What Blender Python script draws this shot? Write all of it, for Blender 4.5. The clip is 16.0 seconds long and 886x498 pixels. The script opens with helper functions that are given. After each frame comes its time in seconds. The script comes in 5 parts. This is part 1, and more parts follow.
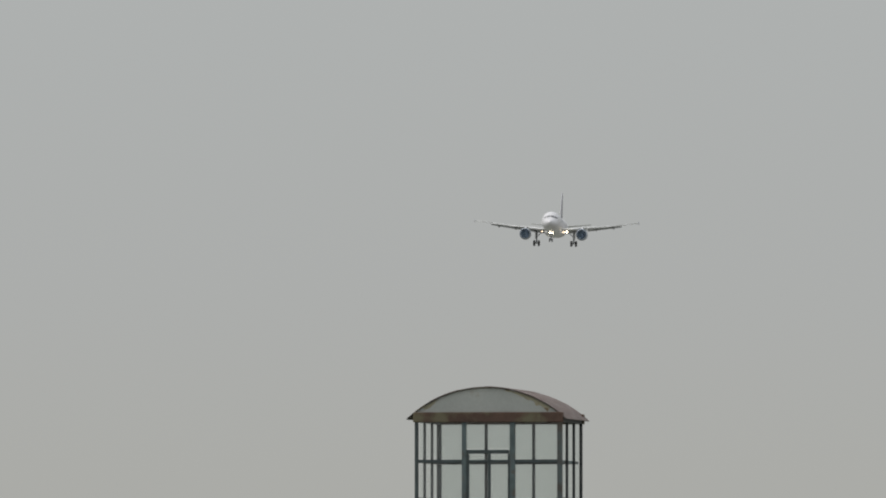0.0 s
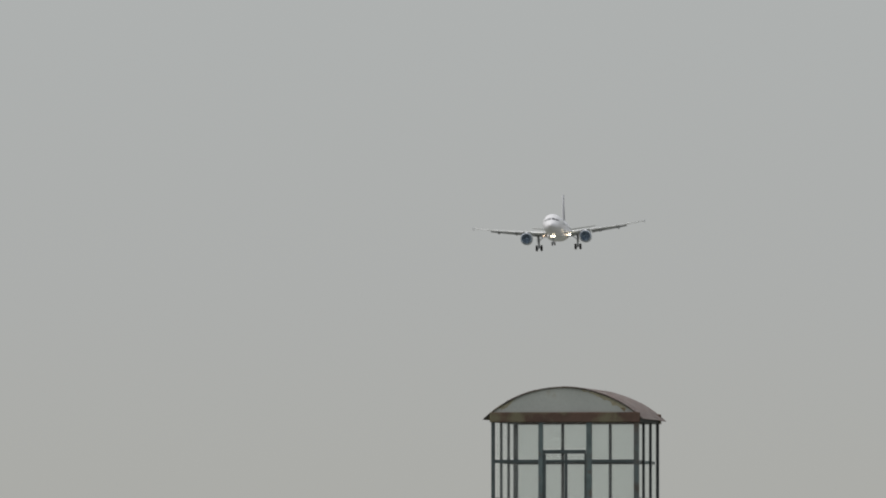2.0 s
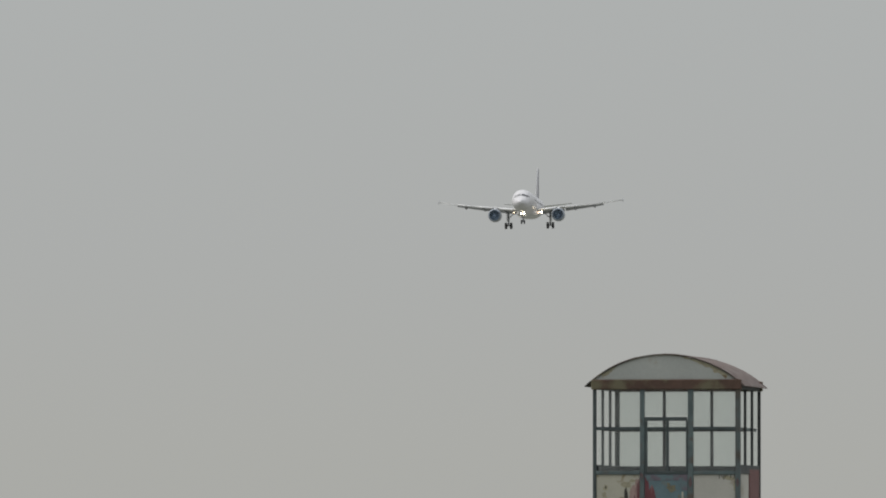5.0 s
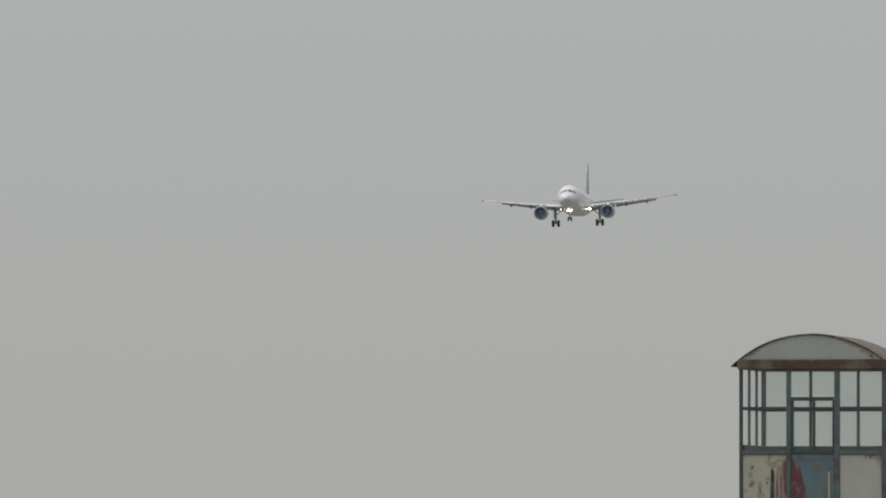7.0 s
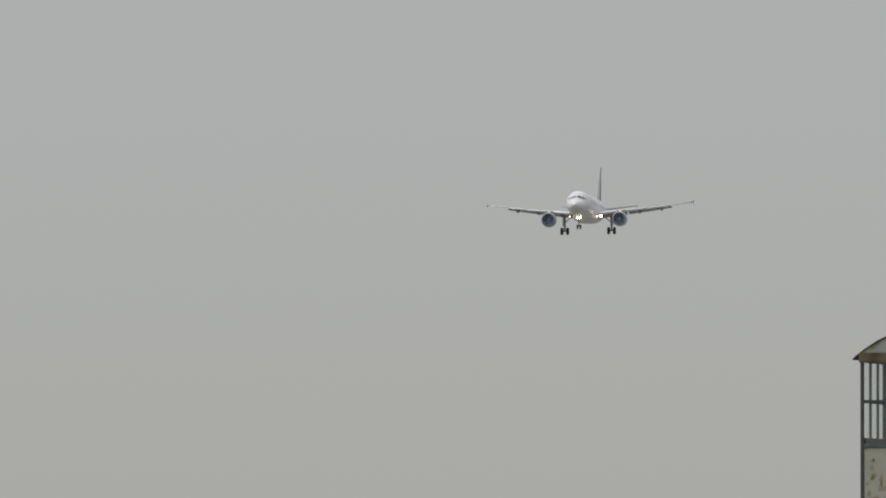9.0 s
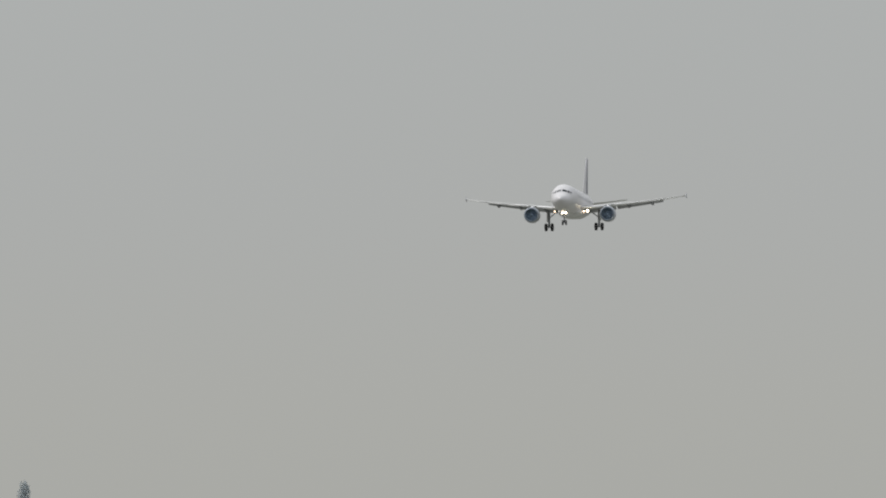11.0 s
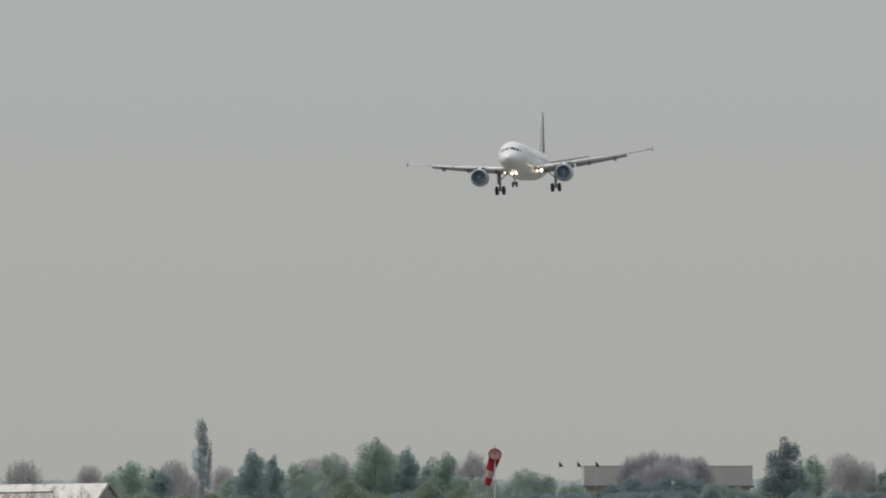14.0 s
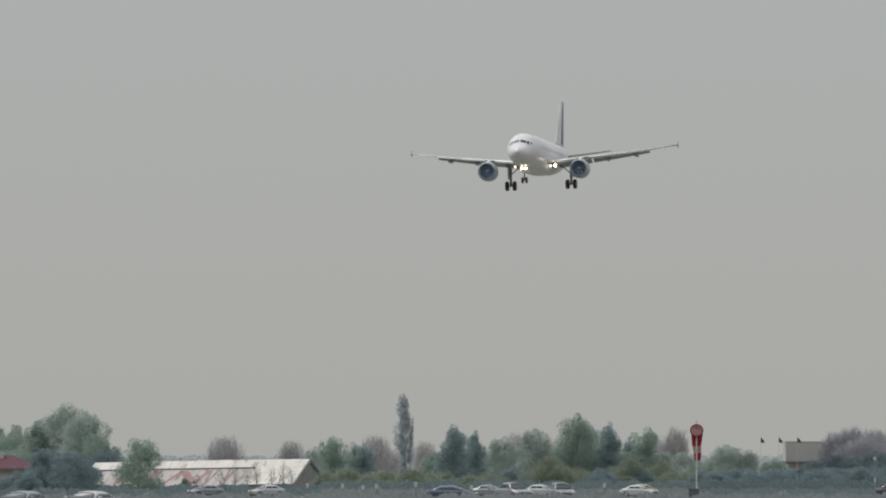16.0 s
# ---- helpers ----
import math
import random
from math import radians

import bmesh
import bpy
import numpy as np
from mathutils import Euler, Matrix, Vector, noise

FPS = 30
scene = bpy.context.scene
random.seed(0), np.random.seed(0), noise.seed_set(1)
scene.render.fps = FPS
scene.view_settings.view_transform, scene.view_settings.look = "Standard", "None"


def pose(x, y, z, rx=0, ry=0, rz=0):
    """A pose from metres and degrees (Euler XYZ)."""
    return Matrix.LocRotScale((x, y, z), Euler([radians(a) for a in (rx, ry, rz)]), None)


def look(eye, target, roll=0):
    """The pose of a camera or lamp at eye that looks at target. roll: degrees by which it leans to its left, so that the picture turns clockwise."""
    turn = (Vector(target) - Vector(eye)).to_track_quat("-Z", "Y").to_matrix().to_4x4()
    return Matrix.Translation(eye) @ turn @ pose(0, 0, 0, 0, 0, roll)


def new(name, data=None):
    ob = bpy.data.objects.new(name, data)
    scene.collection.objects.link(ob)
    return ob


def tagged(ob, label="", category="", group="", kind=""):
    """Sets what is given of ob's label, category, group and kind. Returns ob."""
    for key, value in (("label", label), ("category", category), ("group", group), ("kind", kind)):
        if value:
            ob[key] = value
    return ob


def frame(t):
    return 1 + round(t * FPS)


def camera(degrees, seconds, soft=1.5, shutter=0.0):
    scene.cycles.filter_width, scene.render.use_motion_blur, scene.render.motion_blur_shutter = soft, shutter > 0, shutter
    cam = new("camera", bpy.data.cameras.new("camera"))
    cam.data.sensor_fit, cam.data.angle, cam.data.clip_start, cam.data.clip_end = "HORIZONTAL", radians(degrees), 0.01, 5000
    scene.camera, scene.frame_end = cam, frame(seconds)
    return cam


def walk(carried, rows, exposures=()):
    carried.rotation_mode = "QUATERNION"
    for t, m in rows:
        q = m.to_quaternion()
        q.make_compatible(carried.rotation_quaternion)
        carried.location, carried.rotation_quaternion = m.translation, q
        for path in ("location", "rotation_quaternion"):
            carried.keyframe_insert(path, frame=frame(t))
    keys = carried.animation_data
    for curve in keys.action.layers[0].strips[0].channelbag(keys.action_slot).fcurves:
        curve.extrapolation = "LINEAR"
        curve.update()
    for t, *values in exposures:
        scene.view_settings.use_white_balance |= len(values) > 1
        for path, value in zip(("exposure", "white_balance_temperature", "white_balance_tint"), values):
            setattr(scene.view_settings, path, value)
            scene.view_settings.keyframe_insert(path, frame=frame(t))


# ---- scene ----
# Camera: a long lens on a tripod, panning left and down after the aircraft.
EYE = Vector((0.0, 0.0, 1.85))
cam = camera(3.742, 16.0, soft=2.0)
# seconds, bearing to the right of +y and elevation, in degrees
PAN = [
    (0.0, 3.9689, 1.6618),
    (0.2, 3.9321, 1.6613),
    (0.5, 3.8592, 1.6508),
    (0.7, 3.8266, 1.6467),
    (1.0, 3.7843, 1.6563),
    (1.2, 3.7534, 1.6734),
    (1.5, 3.6984, 1.6691),
    (1.7, 3.6750, 1.6660),
    (2.0, 3.6453, 1.6618),
    (2.2, 3.6452, 1.6528),
    (2.5, 3.6472, 1.6399),
    (2.7, 3.6259, 1.6388),
    (3.0, 3.5850, 1.6106),
    (3.2, 3.5381, 1.5958),
    (3.5, 3.4681, 1.5631),
    (3.7, 3.4349, 1.5478),
    (5.8, 2.9899, 1.5005),
    (6.0, 2.9159, 1.4898),
    (6.2, 2.8469, 1.4810),
    (6.5, 2.7552, 1.4406),
    (6.7, 2.6872, 1.4437),
    (7.0, 2.5979, 1.4387),
    (7.2, 2.5321, 1.4312),
    (7.5, 2.4518, 1.4113),
    (7.7, 2.4044, 1.3990),
    (8.0, 2.3345, 1.4132),
    (8.2, 2.2864, 1.4305),
    (8.5, 2.2212, 1.4239),
    (8.7, 2.1698, 1.4140),
    (9.0, 2.0860, 1.4096),
    (9.2, 2.0383, 1.4144),
    (11.3, 1.5654, 1.3105),
    (11.5, 1.5463, 1.2962),
    (11.8, 1.4699, 1.2930),
    (12.0, 1.4221, 1.2834),
    (12.2, 1.3751, 1.2708),
    (12.5, 1.3123, 1.2469),
    (12.7, 1.2473, 1.2330),
    (13.0, 1.1698, 1.1958),
    (13.2, 1.1103, 1.1834),
    (13.5, 1.0017, 1.1373),
    (13.7, 0.9406, 1.1040),
    (14.0, 0.8518, 1.0714),
    (14.2, 0.7806, 1.0680),
    (14.5, 0.6653, 1.0604),
    (14.7, 0.6045, 1.0497),
    (15.0, 0.4495, 1.0311),
    (15.2, 0.3435, 1.0175),
    (15.5, 0.2010, 1.0020),
    (15.7, 0.1133, 0.9825),
    (16.0, 0.0000, 0.9693),
]


def aim(bearing, elevation):
    b, e = radians(bearing), radians(elevation)
    return look(EYE, EYE + Vector((math.sin(b) * math.cos(e), math.cos(b) * math.cos(e), math.sin(e))))


walk(cam, [(t, aim(b, e)) for t, b, e in PAN])

# ---- light: hazy spring sun from the left, pale grey sky ----
SUN_EL, SUN_AZ = 50.0, -78.0  # azimuth clockwise from +y
world = bpy.data.worlds.new("hazy_sky")
scene.world = world
world.use_nodes = True
wn, wl = world.node_tree.nodes, world.node_tree.links
wn.clear()
sky = wn.new("ShaderNodeTexSky")
sky.sky_type, sky.sun_disc = "NISHITA", False
sky.sun_elevation, sky.sun_rotation = radians(SUN_EL), radians(SUN_AZ)
sky.air_density, sky.dust_density, sky.ozone_density = 1.5, 6.0, 1.0
tc = wn.new("ShaderNodeTexCoord")
sep = wn.new("ShaderNodeSeparateXYZ")
ramp = wn.new("ShaderNodeValToRGB")
ramp.color_ramp.elements[0].position, ramp.color_ramp.elements[0].color = 0.0, (0.418, 0.422, 0.396, 1)
ramp.color_ramp.elements[1].position, ramp.color_ramp.elements[1].color = 1.0, (1.10, 1.13, 1.16, 1)
for at, col in ((0.012, (0.428, 0.432, 0.410, 1)), (0.026, (0.432, 0.442, 0.434, 1)), (0.045, (0.442, 0.458, 0.454, 1)), (0.25, (0.62, 0.64, 0.65, 1))):
    el = ramp.color_ramp.elements.new(at)
    el.color = col
mixw = wn.new("ShaderNodeMix")
mixw.data_type = "RGBA"
mixw.inputs["Factor"].default_value = 0.94
dim = wn.new("ShaderNodeVectorMath")
dim.operation = "SCALE"
dim.inputs["Scale"].default_value = 0.06
bgd = wn.new("ShaderNodeBackground")
bgd.inputs["Strength"].default_value = 1.0
wout = wn.new("ShaderNodeOutputWorld")
wl.new(tc.outputs["Generated"], sep.inputs[0])
wl.new(sep.outputs["Z"], ramp.inputs["Fac"])
wl.new(sky.outputs["Color"], dim.inputs[0])
wl.new(dim.outputs["Vector"], mixw.inputs["A"])
wl.new(ramp.outputs["Color"], mixw.inputs["B"])
wl.new(mixw.outputs["Result"], bgd.inputs["Color"])
wl.new(bgd.outputs[0], wout.inputs[0])

sun = new("sun", bpy.data.lights.new("sun", "SUN"))
sun.data.energy, sun.data.angle, sun.data.color = 2.0, radians(2.0), (1.0, 0.96, 0.91)
_e, _a = radians(SUN_EL), radians(SUN_AZ)
sun.matrix_world = look(Vector((math.sin(_a) * math.cos(_e), math.cos(_a) * math.cos(_e), math.sin(_e))) * 100, (0, 0, 0))


# ---- materials ----
def material(name, base, rough=0.6, metal=0.0, vary=0.15, scale=3.0, fine=40.0, bump=0.1, per_piece=0.0, second=None,
             second_scale=1.2, second_at=0.6, translucent=0.0, stretch=(1, 1, 1)):
    """Principled surface with two scales of tone, optional stains, bump and variation from piece to piece."""
    m = bpy.data.materials.new(name)
    m.use_nodes = True
    n, l = m.node_tree.nodes, m.node_tree.links
    b = n["Principled BSDF"]
    b.inputs["Roughness"].default_value, b.inputs["Metallic"].default_value = rough, metal
    co = n.new("ShaderNodeTexCoord")
    mp = n.new("ShaderNodeMapping")
    mp.inputs["Scale"].default_value = stretch
    l.new(co.outputs["Object"], mp.inputs["Vector"])

    def noise_of(s, detail):
        t = n.new("ShaderNodeTexNoise")
        t.inputs["Scale"].default_value, t.inputs["Detail"].default_value = s, detail
        l.new(mp.outputs["Vector"], t.inputs["Vector"])
        return t.outputs["Fac"]

    def mix_of(fac, a, c, mode="MIX"):
        x = n.new("ShaderNodeMix")
        x.data_type, x.blend_type = "RGBA", mode
        for key, value in (("Factor", fac), ("A", a), ("B", c)):
            if isinstance(value, (int, float, tuple)):
                x.inputs[key].default_value = value
            else:
                l.new(value, x.inputs[key])
        return x.outputs["Result"]

    def ramp_of(fac, lo, hi, at0=0.3, at1=0.7):
        r = n.new("ShaderNodeMapRange")
        r.inputs["From Min"].default_value, r.inputs["From Max"].default_value = at0, at1
        r.inputs["To Min"].default_value, r.inputs["To Max"].default_value = lo, hi
        l.new(fac, r.inputs["Value"])
        return r.outputs["Result"]

    coarse, grain = noise_of(scale, 4.0), noise_of(fine, 3.0)
    tone = mix_of(0.35, ramp_of(coarse, 1 - vary, 1 + vary), ramp_of(grain, 1 - vary, 1 + vary))
    col = mix_of(1.0, (*base, 1), tone, "MULTIPLY")
    if second:
        col = mix_of(ramp_of(noise_of(second_scale, 6.0), 0, 1, second_at - 0.05, second_at + 0.08), col, (*second, 1))
    if per_piece:
        inf, geo = n.new("ShaderNodeObjectInfo"), n.new("ShaderNodeNewGeometry")
        both = n.new("ShaderNodeMath")
        both.operation = "ADD"
        l.new(inf.outputs["Random"], both.inputs[0])
        l.new(geo.outputs["Random Per Island"], both.inputs[1])
        col = mix_of(1.0, col, ramp_of(both.outputs[0], 1 - per_piece, 1 + per_piece, 0.0, 2.0), "MULTIPLY")
    l.new(col, b.inputs["Base Color"])
    if bump:
        bp = n.new("ShaderNodeBump")
        bp.inputs["Strength"].default_value, bp.inputs["Distance"].default_value = bump, 0.02
        l.new(grain, bp.inputs["Height"])
        l.new(bp.outputs["Normal"], b.inputs["Normal"])
    if translucent:
        tr, mx = n.new("ShaderNodeBsdfTranslucent"), n.new("ShaderNodeMixShader")
        mx.inputs["Fac"].default_value = translucent
        l.new(col, tr.inputs["Color"])
        l.new(b.outputs[0], mx.inputs[1])
        l.new(tr.outputs[0], mx.inputs[2])
        l.new(mx.outputs[0], n["Material Output"].inputs["Surface"])
    return m


def glow(name, colour, strength):
    m = bpy.data.materials.new(name)
    m.use_nodes = True
    b = m.node_tree.nodes["Principled BSDF"]
    b.inputs["Base Color"].default_value = (0.8, 0.8, 0.8, 1)
    b.inputs["Emission Color"].default_value, b.inputs["Emission Strength"].default_value = (*colour, 1), strength
    return m


def dusty_glass(name, dust, colour):
    """Clear glass under a film of dust."""
    m = bpy.data.materials.new(name)
    m.use_nodes = True
    n, l = m.node_tree.nodes, m.node_tree.links
    n.remove(n["Principled BSDF"])
    clear, film, trans, gloss = (n.new("ShaderNodeBsdfTransparent"), n.new("ShaderNodeBsdfDiffuse"),
                                 n.new("ShaderNodeBsdfTranslucent"), n.new("ShaderNodeBsdfGlossy"))
    clear.inputs["Color"].default_value = (0.940, 0.956, 0.948, 1)
    film.inputs["Color"].default_value = trans.inputs["Color"].default_value = (*colour, 1)
    gloss.inputs["Roughness"].default_value = 0.08
    no, mr = n.new("ShaderNodeTexNoise"), n.new("ShaderNodeMapRange")
    no.inputs["Scale"].default_value, no.inputs["Detail"].default_value = 1.6, 5.0
    mr.inputs["To Min"].default_value, mr.inputs["To Max"].default_value = dust * 0.1, dust * 2.6
    l.new(no.outputs["Fac"], mr.inputs["Value"])
    both, dusty, shine = n.new("ShaderNodeMixShader"), n.new("ShaderNodeMixShader"), n.new("ShaderNodeMixShader")
    fr = n.new("ShaderNodeFresnel")
    fr.inputs["IOR"].default_value = 1.45
    l.new(film.outputs[0], both.inputs[1])
    l.new(trans.outputs[0], both.inputs[2])
    l.new(mr.outputs["Result"], dusty.inputs["Fac"])
    l.new(clear.outputs[0], dusty.inputs[1])
    l.new(both.outputs[0], dusty.inputs[2])
    l.new(fr.outputs[0], shine.inputs["Fac"])
    l.new(dusty.outputs[0], shine.inputs[1])
    l.new(gloss.outputs[0], shine.inputs[2])
    l.new(shine.outputs[0], n["Material Output"].inputs["Surface"])
    return m


